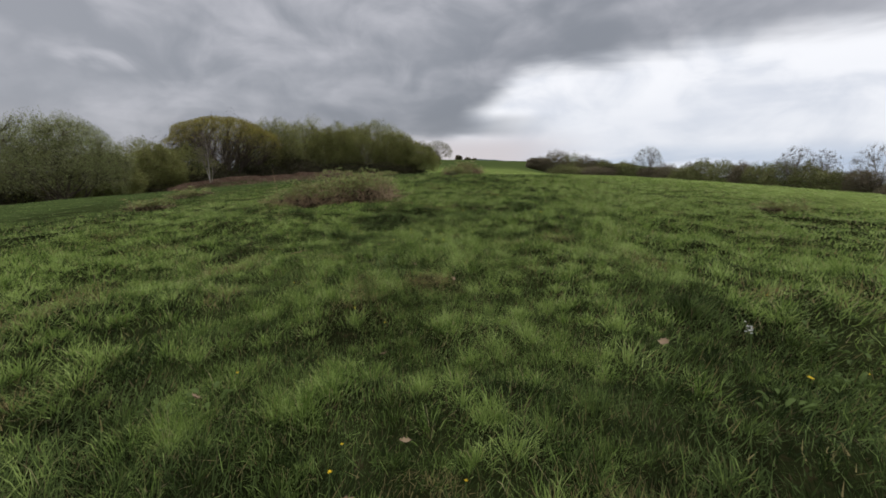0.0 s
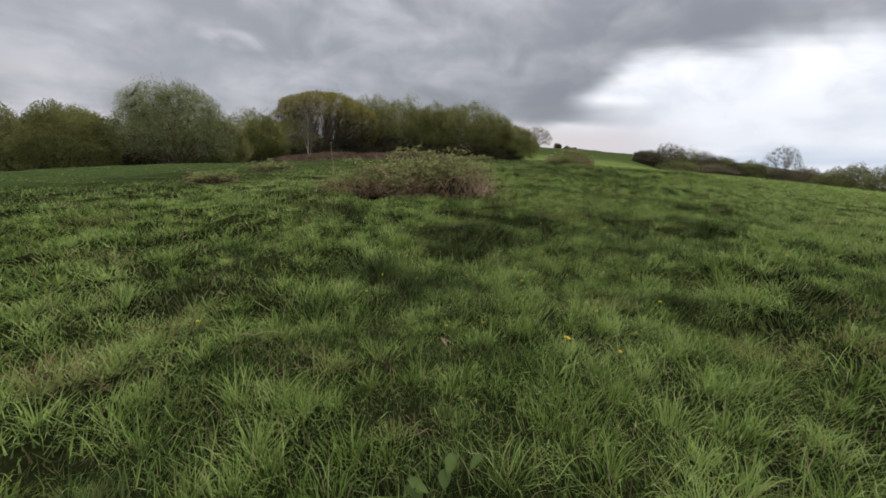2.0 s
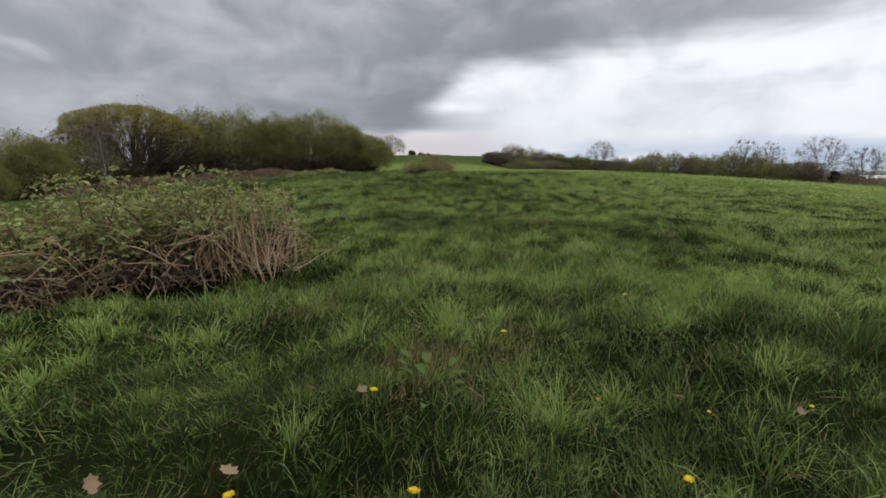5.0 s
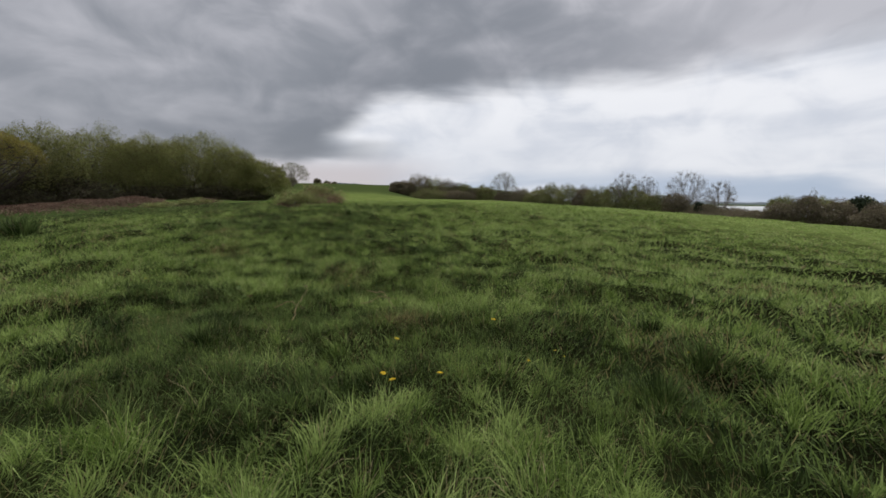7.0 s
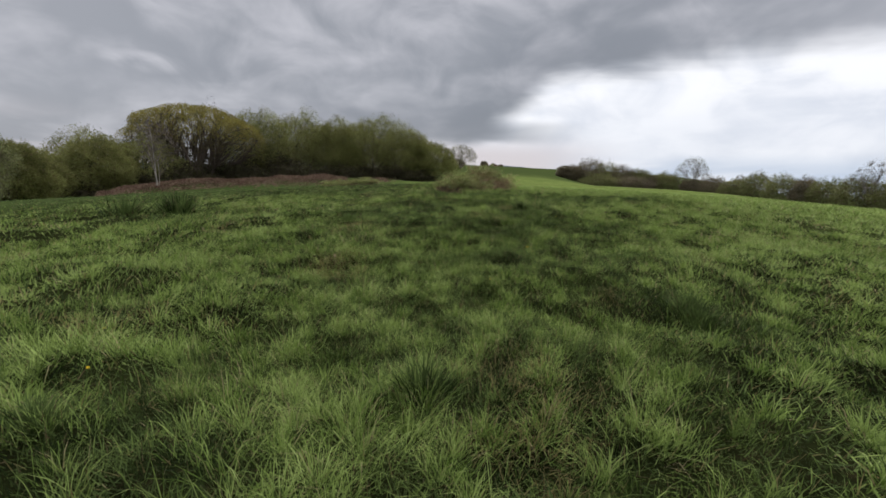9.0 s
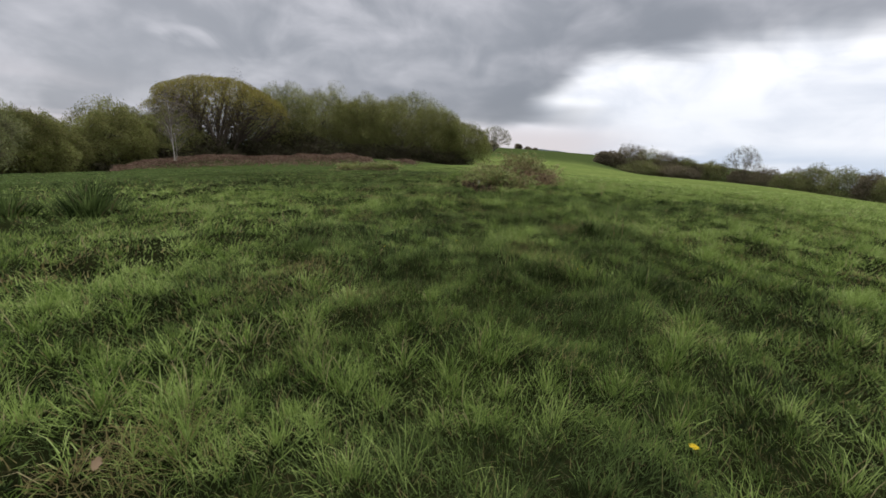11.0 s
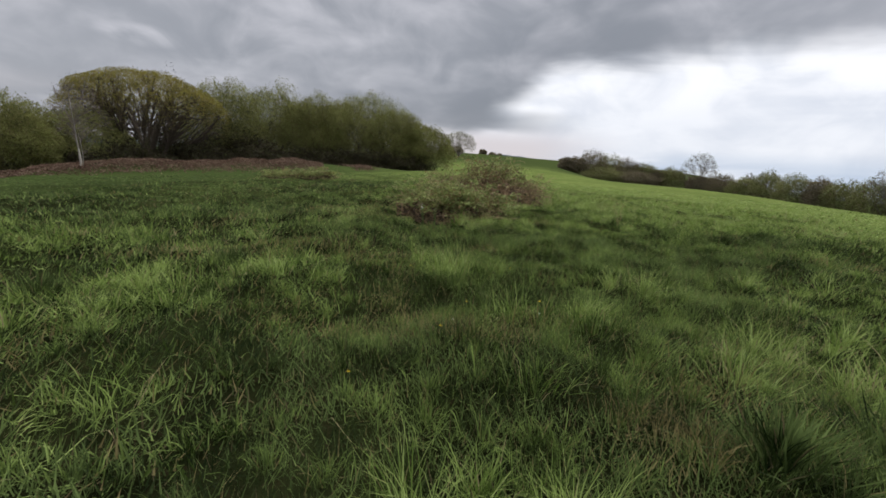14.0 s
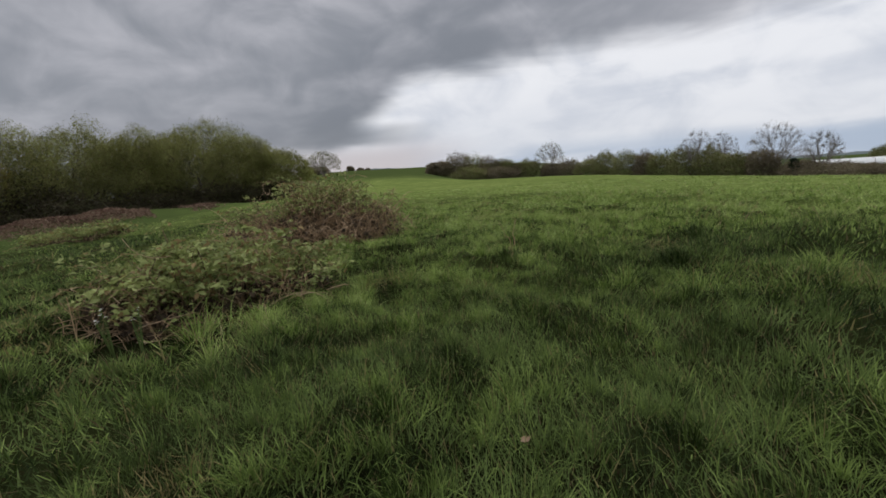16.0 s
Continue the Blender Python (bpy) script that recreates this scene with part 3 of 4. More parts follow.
    # pale share drops by the walk and the wood: shade put into blade colour
    pale = gen.random(len(cx)) < (0.15 + 0.30 * spots(cx, cy, LIGHT_SPOTS) - 0.8 * spots(cx, cy, DARK_SPOTS) + 0.5 * light_mask(cx, cy) + 0.42 * cushion(cx, cy) + 0.39 * smooth(from_walk(cx, cy), 1.2, 5.0) + flat * 0.5 + 0.34 * pale_trend(cy) * (1 - smooth(from_walk(cx, cy), 3.0, 6.0))) * (0.25 + 0.75 * smooth(cx, -13, -4))
    # pale tufts stand taller, so the painted bright tips show from a low angle
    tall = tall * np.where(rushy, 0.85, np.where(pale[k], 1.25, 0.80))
    return x, y, tall, w, lie, first, curl, rushy, gen.random(n) < dry * (0.24 + 0.14 * smooth(y, 10.0, 6.0)), pale[k]


MOUNDS = ((-3.55, 12.28, 0.35), (-2.86, 12.15, 0.35), (-3.86, 12.89, 0.48), (-3.25, 12.54, 0.52), (-2.64, 12.89, 0.61), (-2.12, 12.54, 0.48), (-1.73, 12.84, 0.43), (-2.90, 13.41, 0.52), (1.05, 35.1, 0.5), (1.85, 35.2, 0.6), (2.6, 35.0, 0.5),
          (0.80, 30.9, 0.36), (1.3, 30.72, 0.42), (1.05, 30.45, 0.3), (1.72, 30.97, 0.30), (1.25, 31.15, 0.3))


def lay(name, label, category, pick, data, steps, mat, gen):
    pick = pick.copy()
    for mx, my, r in MOUNDS:
        pick &= (data[0] - mx) ** 2 + (data[1] - my) ** 2 > r * r
    if not pick.any():
        return
    x, y, tall, w, lie, first, curl = (v[pick] for v in data[:7])
    z = height(x, y) - 0.012
    ob = new(name, make_mesh(name, *blades(x, y, z, tall, w, lie, first, curl, steps, gen), mat))
    tagged(ob, label, category, kind="stuff")


def build_grass():
    gen = np.random.default_rng(3)
    for cell, box, near, far, count, spread, wide, steps, boost, flat in (
        (0.22, (-4, 7, 0.6, 33), 0, 1.5, 130, 0.080, 0.0031, 2, 0.64, 0.0),
        (0.27, (-5, 8, 0.6, 35), 1.5, 3.4, 104, 0.095, 0.0046, 2, 0.68, 0.08),
        (0.34, (-9, 11, 0.6, 40), 3.4, 7.0, 112, 0.120, 0.0080, 1, 0.74, 0.25),
        (0.50, (-18, 20, 1, 52), 7.0, 14, 76, 0.20, 0.016, 1, 0.75, 0.45),
        (0.85, (-34, 40, 4, 66), 14, 32, 50, 0.40, 0.026, 1, 0.48, 0.7),
    ):
        cx, cy = grid_points(cell, *box, near, far, gen)
        data = tuft_blades(cx, cy, count, spread, wide, gen, boost, flat)
        rushy, dry, pale = data[7:10]
        lay("meadow_grass", "tufted green meadow grass with some yellowed blades", "grass", ~rushy & ~dry & ~pale, data, steps, BLADE, gen)
        lay("pale_grass", "paler yellow-green grass in tufts and drifts, some standing in for lit tops", "grass", ~rushy & ~dry & pale, data, steps, PALE_BLADE, gen)
        lay("rush_and_shade_sward", "dark green rushy sward in patches, some only painted shade among the grass", "rushes", rushy & ~dry, data, steps, RUSH_AND_SHADE, gen)
        lay("dry_grass", "flattened straw-coloured dead grass in worn patches", "dead grass", dry, data, steps, DRY, gen)
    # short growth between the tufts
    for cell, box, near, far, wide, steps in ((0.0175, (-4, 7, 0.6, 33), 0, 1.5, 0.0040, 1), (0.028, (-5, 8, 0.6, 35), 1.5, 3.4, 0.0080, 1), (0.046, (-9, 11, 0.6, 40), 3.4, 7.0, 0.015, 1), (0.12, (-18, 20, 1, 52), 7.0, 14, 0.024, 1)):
        x, y = grid_points(cell, *box, near, far, gen)
        n = len(x)
        tall = gen.uniform(0.04, 0.11, n) * (0.75 + 0.6 * clump(x, y))
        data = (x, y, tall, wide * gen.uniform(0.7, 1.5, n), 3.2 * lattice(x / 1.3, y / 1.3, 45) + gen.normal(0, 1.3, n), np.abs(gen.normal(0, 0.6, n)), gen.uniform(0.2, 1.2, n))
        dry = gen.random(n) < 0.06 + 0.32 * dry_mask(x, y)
        # dark undergrowth, thickest by the walk: the gaps' shade put into its colour
        rushy = ~dry & (gen.random(n) < 0.78 - 0.16 * pale_trend(y) + 0.5 * dark_mask(x, y))
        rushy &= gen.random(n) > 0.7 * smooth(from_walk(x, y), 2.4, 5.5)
        # left of the field darkened the same way, for the wood's shade
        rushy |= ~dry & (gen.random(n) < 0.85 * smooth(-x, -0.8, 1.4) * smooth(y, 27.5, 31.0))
        # paler away from the walk: brightness put into the undergrowth's colour
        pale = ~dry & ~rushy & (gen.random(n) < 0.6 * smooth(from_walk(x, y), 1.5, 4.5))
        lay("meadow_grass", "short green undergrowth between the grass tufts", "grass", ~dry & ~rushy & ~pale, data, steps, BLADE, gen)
        lay("pale_grass", "short yellow-green undergrowth away from the walk, coloured paler as if better lit", "grass", pale, data, steps, PALE_BLADE, gen)
        lay("rush_and_shade_sward", "short undergrowth between the tufts, coloured dark for the shade in the gaps", "rushes", rushy, data, steps, RUSH_AND_SHADE, gen)
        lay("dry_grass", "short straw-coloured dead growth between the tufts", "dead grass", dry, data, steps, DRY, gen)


build_grass()


def tussock_mesh(seed, count, tall, spread):
    gen = np.random.default_rng(seed)
    az = gen.uniform(0, 2 * math.pi, count)
    r = np.abs(gen.normal(0, 1, count)) * spread
    first = np.clip(0.05 + 0.35 * r / spread + gen.normal(0, 0.12, count), 0, 1)
    geo = blades(np.cos(az) * r, np.sin(az) * r, 0 * r - 0.05, tall * gen.uniform(0.5, 1.15, count), 0.008 * gen.uniform(0.7, 1.4, count),
                 az + gen.normal(0, 0.6, count), first, np.clip(gen.normal(0.5, 0.35, count), 0, 1.4), 3, gen)
    return make_mesh("rush_tussock", *geo, RUSH_AND_SHADE)


TUSSOCK_MESHES = [tussock_mesh(300 + n, 300, 0.27, 0.12) for n in range(3)]
TUSSOCKS = ((1.8, 9.7), (4.0, 14.5), (-0.4, 17.0), (1.2, 17.6), (3.65, 13.7), (3.0, 13.4), (1.2, 16.5), (2.9, 11.3), (1.95, 10.2), (-0.9, 24.0),
            (-3.8, 23.1), (3.4, 19.2), (2.8, 23.4), (-5.5, 25.7), (-5.9, 26.1), (-6.4, 25.1), (-1.65, 26.9), (5.6, 30.7), (3.2, 25.5), (2.7, 25.4), (-10.7, 32.5),
            (-0.6, 27.7), (4.2, 31.7), (6.9, 31.8), (0.5, 15.0), (1.7, 16.6), (10.9, 29.8), (3.4, 19.0), (-1.7, 6.3), (2.3, 3.9), (5.1, 7.9), (2.5, 7.8), (-1.6, 7.3), (2.2, 8.1))
pick = random.Random(4)
for n, (x, y) in enumerate(TUSSOCKS):
    ob = new("rush_tussock", TUSSOCK_MESHES[n % 3])
    big = pick.uniform(0.5, 0.8) * (3.2 if abs(x + 5.9) < 0.6 else 1.1)
    ob.matrix_world = pose(x, y, ground_z(x, y), 0, 0, pick.uniform(0, 360)) @ Matrix.Diagonal((big * 1.1, big * 1.1, big, 1))
    tagged(ob, "dark green clump of rushes standing in the grass", "rushes", "rush tussocks")


# ---- trees and shrubs ----
def dome_points(n, rx, ry, tall, low, gen, seed, lumps=0.16, inner=0.8):
    """Points in the outer skin of a lumpy crown whose foot is at low and whose top is at tall."""
    az = gen.uniform(0, 2 * math.pi, n)
    up = gen.uniform(-0.25, 1, n)
    flat = np.sqrt(np.clip(1 - np.clip(up, 0, 1) ** 2, 0.02, 1)) * (1 - 0.35 * np.clip(-up, 0, 1))
    bump = 1 + lumps * lattice(az * 1.6 + up * 2, up * 3.1 + 7, seed) + 0.5 * lumps * lattice(az * 4, up * 6, seed + 1)
    r = bump * (1 - (1 - inner) * gen.random(n) ** 1.2)
    mid = low + (tall - low) * 0.30
    z = mid + np.where(up > 0, up * (tall - mid), up / 0.25 * (mid - low)) * r
    return np.stack([rx * flat * np.cos(az) * r, ry * flat * np.sin(az) * r, z], -1)


def branching(targets, limbs, seconds, gen, foot=0.5, rise=0.25, reach=0.6, r0=0.14):
    """Limbs from the foot, branches from the limbs, twigs from the branches out to the targets."""
    n = len(targets)
    main = targets[gen.integers(0, n, limbs)] * np.array([reach, reach, reach])
    start = np.stack([gen.normal(0, foot, limbs), gen.normal(0, foot, limbs), np.full(limbs, -0.3)], -1)
    first = bend(start, main, 7, main[:, 2] * rise, 0.12 * np.linalg.norm(main, axis=1).mean() * 0.5, gen)
    rad1 = np.linspace(1, 0.35, 7)[None] * gen.uniform(0.6, 1.2, (limbs, 1)) * r0
    pick = targets[gen.integers(0, n, seconds)]
    near = ((pick[:, None] - first[None, :, -1]) ** 2).sum(-1).argmin(1)
    at = gen.integers(3, 7, seconds)
    begin = first[near, at]
    end = begin + (pick - begin) * gen.uniform(0.55, 0.85, (seconds, 1))
    second = bend(begin, end, 5, 0.12 * np.linalg.norm(end - begin, axis=1), 0.15, gen)
    rad2 = np.linspace(1, 0.4, 5)[None] * gen.uniform(0.7, 1.2, (seconds, 1)) * r0 * 0.32
    ends = second[:, 2:].reshape(-1, 3)
    near = np.concatenate([((t[:, None] - ends[None]) ** 2).sum(-1).argmin(1) for t in np.array_split(targets, max(1, n // 400))])
    third = bend(ends[near], targets, 3, 0.05, 0.08, gen)
    return first, rad1, second, rad2, third


def leafy_tree(name, x, y, rx, ry, tall, low, bark, twig, leaf, label, category, seed, group="", reach=0.6, limbs=14, seconds=110, twigs=900,
               leaf_n=6000, leaf_size=0.22, r0=0.13, twig_r=0.016, lumps=0.16, skin=0.75, foot=0.5, top_only=0.0, rise=0.25, sink=0.0, bare=(0.0, 0.1, 1.0), core=0, core_size=0.36):
    gen = np.random.default_rng(seed)
    ob = thing(name, x, y, ground_z(x, y) - sink, label, category, group)
    targets = dome_points(twigs, rx, ry, tall, low, gen, seed, lumps, skin * 0.75)
    first, rad1, second, rad2, third = branching(targets, limbs, seconds, gen, foot, rise, reach, r0)
    for line, rad in zip(first, rad1):
        part("limb", tubes(line[None], rad[None], 6), bark, ob)
    rad3 = np.array([1, 0.7, 0.25])[None] * gen.uniform(0.6, 1.3, (len(third), 1)) * twig_r
    part("branchwork", join(tubes(second, rad2, 4), tubes(third, rad3, 3)), twig, ob)
    if leaf_n:
        skin_n = int(leaf_n * 0.55)
        k = gen.integers(0, len(third), leaf_n - skin_n)
        s = gen.random((len(k), 1)) ** 0.6
        at = third[k, 1] * (1 - s) + third[k, 2] * s + gen.normal(0, 0.018 * (rx + tall) / 2, (len(k), 3)) * np.array([1, 1, 0.8])
        at = np.concatenate([at, dome_points(skin_n, rx, ry, tall, low, gen, seed, lumps, skin)])
        if top_only:
            at = at[gen.random(len(at)) < smooth(at[:, 2], tall * (top_only - 0.25), tall * (top_only + 0.2)) + 0.06]
        at = at[gen.random(len(at)) < smooth(at[:, 2], tall * bare[0], tall * bare[1]) + bare[2]]
        crown = leaves(at, leaf_size, 0.25, 0.6, gen, True)
        if core:
            crown = join(crown, leaves(dome_points(core, rx * 0.95, ry * 0.95, tall * 0.95, low, gen, seed, lumps, 0.66), core_size, 0.2, 0.7, gen, True))
        part("crown", crown, leaf, ob)
    return ob


def thicket(name, x, y, rx, ry, tall, leaf, twig, label, category, seed, group="", n_leaf=2600, n_twig=260, size=0.45, lumps=0.22, twig_r=0.05):
    """A dense shrub, leafy to the ground, with many stems."""
    gen = np.random.default_rng(seed)
    ob = thing(name, x, y, ground_z(x, y), label, category, group)
    skin = dome_points(n_leaf, rx, ry, tall, 0.1, gen, seed, lumps, 0.74)
    heart = dome_points(max(300, n_leaf // 6), rx * 0.9, ry * 0.9, tall * 0.9, 0.1, gen, seed, lumps, 0.5)
    part("foliage", join(leaves(skin, size, 0.2, 0.7, gen, True), leaves(heart, size * 2.2, 0.2, 0.8, gen, True)), leaf, ob)
    tips = dome_points(n_twig, rx, ry, tall * 1.05, 0.4, gen, seed, lumps, 0.7)
    foot = np.stack([tips[:, 0] * 0.35, tips[:, 1] * 0.35, 0 * tips[:, 0] - 0.2], -1)
    lines = bend(foot, tips, 4, tips[:, 2] * 0.1, 0.15, gen)
    part("branchwork", tubes(lines, np.array([1, 0.8, 0.55, 0.2])[None] * gen.uniform(0.5, 1.2, (n_twig, 1)) * twig_r, 3), twig, ob)
    return ob


# the wood along the left of the field
leafy_tree("goat_willow", -36.9, 43.6, 6.2, 5.6, 8.9, 1.0, DARK_TWIG, TWIG, PALE_LEAF, "rounded goat willow in pale catkin and new leaf", "tree", 11,
           limbs=22, seconds=220, twigs=3200, leaf_n=72000, leaf_size=0.095, twig_r=0.018, r0=0.12, lumps=0.10, skin=0.62, foot=0.7, bare=(0.1, 0.55, 0.15), core=8000, core_size=0.15)
leafy_tree("oak_tree", -36.0, 75.5, 9.4, 7.4, 12.1, 5.2, OAK, OAK, OAK_LEAF, "broad spreading oak coming into ochre-green leaf", "tree", 12,
           reach=0.86, limbs=15, seconds=360, twigs=2600, leaf_n=88000, leaf_size=0.12, r0=0.30, twig_r=0.022, lumps=0.07, skin=0.9, foot=0.25, top_only=0.70, rise=0.05)
leafy_tree("birch_tree", -31.0, 60.5, 2.2, 2.0, 7.4, 2.4, BIRCH, BIRCH_TWIG, PALE_LEAF, "bare pale-stemmed birch with two slender trunks", "tree", 13,
           reach=0.9, limbs=3, seconds=90, twigs=700, leaf_n=0, r0=0.062, twig_r=0.013, foot=0.05, rise=-0.12, lumps=0.2)
ROW = "sallows along the wood's edge"
for n, (x, y, rx, ry, tall) in enumerate((
    (-26.0, 87.0, 6.8, 5.5, 12.0), (-13.5, 91.5, 8.6, 6.5, 11.3), (-20.5, 89.0, 6.0, 5.0, 10.4), (-5.0, 92.5, 5.4, 4.5, 6.8), (-9.0, 92.0, 5.5, 4.5, 9.0),
    (-30.5, 82.0, 6.0, 5.0, 11.6), (-23.5, 92.5, 6.5, 5.0, 10.8), (-17.5, 93.0, 6.5, 5.0, 11.0), (-44.5, 68.0, 5.5, 5.0, 9.0), (-40.0, 63.0, 4.2, 3.8, 7.2), (-42.5, 57.0, 4.6, 4.0, 6.6),
    (-39.5, 53.0, 3.6, 3.2, 6.0), (-39.0, 70.0, 5.0, 4.4, 8.0), (-45.0, 51.0, 4.6, 4.2, 7.2), (-44.8, 38.8, 4.8, 4.2, 6.6), (-52.0, 36.0, 5.0, 4.4, 7.2), (-52.0, 45.0, 5.0, 4.4, 7.6),
)):
    back = n in (8, 12, 13, 15, 16)
    leafy_tree("sallow_bush", x, y, rx, ry, tall, 0.6, DARK_TWIG, DARK_TWIG, WILLOW_LEAF, "dense sallow bush in fresh yellow-green leaf", "bush", 30 + n, ROW,
               limbs=20, seconds=90, twigs=300 if back else 800, leaf_n=20000 if back else 46000, leaf_size=0.15 if back else 0.12, core=9000 if back else 14000, core_size=0.17,
               r0=0.09, twig_r=0.014, lumps=0.15, skin=0.86, foot=1.2, bare=(0.10, 0.66, 0.26))
# understorey under and behind the trees, its leaf colour holding the wood's shade
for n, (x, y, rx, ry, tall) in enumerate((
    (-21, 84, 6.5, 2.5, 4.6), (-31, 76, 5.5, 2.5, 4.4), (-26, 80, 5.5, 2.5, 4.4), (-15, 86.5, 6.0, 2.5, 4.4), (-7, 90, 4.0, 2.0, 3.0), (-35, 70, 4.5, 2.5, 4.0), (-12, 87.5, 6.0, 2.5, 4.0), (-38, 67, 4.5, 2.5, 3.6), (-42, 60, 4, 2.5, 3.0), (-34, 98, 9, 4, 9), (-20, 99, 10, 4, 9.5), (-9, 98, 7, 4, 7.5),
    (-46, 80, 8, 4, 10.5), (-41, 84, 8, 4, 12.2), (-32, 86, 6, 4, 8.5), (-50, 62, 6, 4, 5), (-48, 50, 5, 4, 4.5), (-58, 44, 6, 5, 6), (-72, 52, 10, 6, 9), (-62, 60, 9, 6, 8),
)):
    thicket("thorn_thicket", x, y, rx, ry, tall * (0.62 + 0.2 * (n % 3)) if n < 9 else tall, SHADE_LEAF, DARK_TWIG, "thicket of thorn and bramble under and behind the trees, coloured dark for shade", "bush", 60 + n, "understorey of the wood",
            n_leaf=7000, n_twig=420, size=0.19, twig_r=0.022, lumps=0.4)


def bracken_bank():
    gen = np.random.default_rng(90)
    n = 24000
    s = np.where(gen.random(n) < 0.94, gen.uniform(-0.08, 0.84, n), gen.normal(0.99, 0.025, n))
    off = gen.normal(0, 1.9, n)
    x = -34 + 24 * s + off * 0.45
    y = 61 + 14 * s - off * 0.9 - 1.0
    z = height(x, y) + gen.uniform(0, 0.42, n) * np.clip(0.5 + 0.7 * lattice(x / 1.6, y / 1.6, 91), 0.05, 1.2)
    ob = new("dead_bracken", make_mesh("dead_bracken", *leaves(np.stack([x, y, z], -1), 0.22, 0.45, 0.35, gen), BRACKEN))
    tagged(ob, "bank of collapsed red-brown dead bracken below the wood", "bracken", kind="stuff")


bracken_bank()

# hedges, copse and trees across the far side
HEDGE = "far hedgerow"
gen = np.random.default_rng(5)
for n, (x, y, w, tall) in enumerate((
    (55, 236, 9, 9), (62, 234, 10, 12), (70, 233, 10, 12.5), (78, 231, 10, 12), (85, 230, 8, 11.5), (50, 232, 6, 5.5), (66, 226, 12, 6), (80, 224, 11, 6),
    (90, 228, 7, 8), (96, 226, 8, 8.5), (104, 219, 8, 6), (110, 211, 9, 8), (115, 203, 9, 8.5), (117, 194, 9, 9.5), (120, 184, 9, 9.5), (122, 176, 7, 9),
    (124, 169, 8, 9.3), (126, 160, 8, 8), (129, 152, 8, 7.8), (131, 144, 8, 6), (133, 136, 8, 7), (136, 127, 9, 4.2), (137, 119, 11, 3.7), (137, 111, 11, 3.7),
    (138, 103, 7, 5.5), (138, 96, 7, 7.4), (139, 89, 7, 6), (140, 81, 8, 6), (141, 72, 9, 6.5), (142, 62, 9, 6), (143, 50, 10, 6), (196, 128, 10, 6), (192, 112, 10, 5.5), (203, 146, 9, 5), (190, 98, 9, 6),
)):
    green = n in (2, 4, 6, 9, 12, 13, 14, 16, 17, 18, 19) or n > 27
    tall += 1.0 if 20 < n < 24 else float(far_dip(np.array(x), np.array(y))) * (0.45 if 23 < n < 31 else 1.0)
    thicket("hedge_shrub", x, y, w * (0.70 + 0.22 * (n * 7 % 5) / 4), w * 0.6, tall * (0.86 + 0.18 * (n * 3 % 4) / 3), HEDGE_LEAF if green else BROWN_LEAF, TWIG,
            "rounded hedge shrub, green with new leaf" if green else "tall bare-looking hedge shrub, brown and grey-green", "bush", 100 + n, HEDGE, n_leaf=9000, n_twig=90, size=0.29, lumps=0.20, twig_r=0.04)
for n, (x, y, w, tall) in enumerate(((-0.5, 234, 8.2, 11.5), (105.5, 222, 8.0, 16.5), (127, 156, 7.0, 14), (135, 153, 5.5, 12.8), (138, 136.5, 9.0, 14.2), (141, 125, 5.5, 10.2), (118, 207, 3, 9.5))):
    tall += float(far_dip(np.array(x), np.array(y)))
    leafy_tree("hedgerow_tree", x, y, w, w, tall, tall * 0.2, GREY_TWIG, GREY_TWIG, HEDGE_LEAF, "bare round-headed hedgerow tree with fine twigs", "tree", 150 + n, "hedgerow trees",
               limbs=14, seconds=220, twigs=2400, reach=0.74, leaf_n=(7500, 3600, 0, 0, 0, 0, 0)[n], leaf_size=0.22, r0=0.14, twig_r=0.018, lumps=0.06, skin=0.86, foot=0.1)
for n, (x, y, w, tall) in enumerate(((148, 88.5, 4.2, 9.4), (133, 126.8, 1.3, 5.8))):
    thicket("dark_conifer", x, y, w, w, tall, CONIFER_LEAF, DARK_TWIG, "dark evergreen tree behind the hedge", "tree", 170 + n, "", n_leaf=1800, n_twig=60, size=0.8, lumps=0.1)
for n, (x, y, w, tall) in enumerate(((18, 392, 3.2, 3.8), (27, 410, 3, 1.8), (34, 420, 2.4, 1.6), (-8, 300, 6, 5), (-3, 290, 5, 4))):
    thicket("far_tree", x, y, w, w, tall, BROWN_LEAF, DARK_TWIG, "small distant tree on the hill", "tree", 180 + n, "trees on the hill", n_leaf=500, n_twig=60, size=0.9)


def polytunnel(x, y, turn, length, wide, tall):
    ob = thing("polytunnel", x, y, ground_z(x, y), "long white plastic-covered polytunnel behind the hedge", "polytunnel", "polytunnels")
    ob.matrix_world = pose(x, y, ground_z(x, y), 0, 0, turn)
    a = np.linspace(0, math.pi, 13)
    arc = np.stack([0 * a, -np.cos(a) * wide / 2, np.sin(a) ** 0.8 * tall], -1)
    ends = np.linspace(-length / 2, length / 2, 9)
    verts = (arc[None] + np.stack([ends, 0 * ends, 0 * ends], -1)[:, None]).reshape(-1, 3)
    i = (np.arange(8)[:, None] * 13 + np.arange(12)).ravel()[:, None]
    caps = [np.arange(13)[None], (np.arange(13) + 8 * 13)[None]]
    part("cover", (verts, [i + [0, 13, 14, 1], np.concatenate(caps)]), PLASTIC, ob)
    for e in ends[1:-1]:
        part("hoop", tubes((arc * 1.004 + np.array([e, 0, 0]))[None], np.full((1, 13), 0.06), 4), DARK_TWIG, ob)


polytunnel(167.5, 121.6, -56, 46, 7, 3.5)
polytunnel(174.5, 127.0, -56, 42, 7, 3.8)


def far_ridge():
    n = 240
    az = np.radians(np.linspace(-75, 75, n))
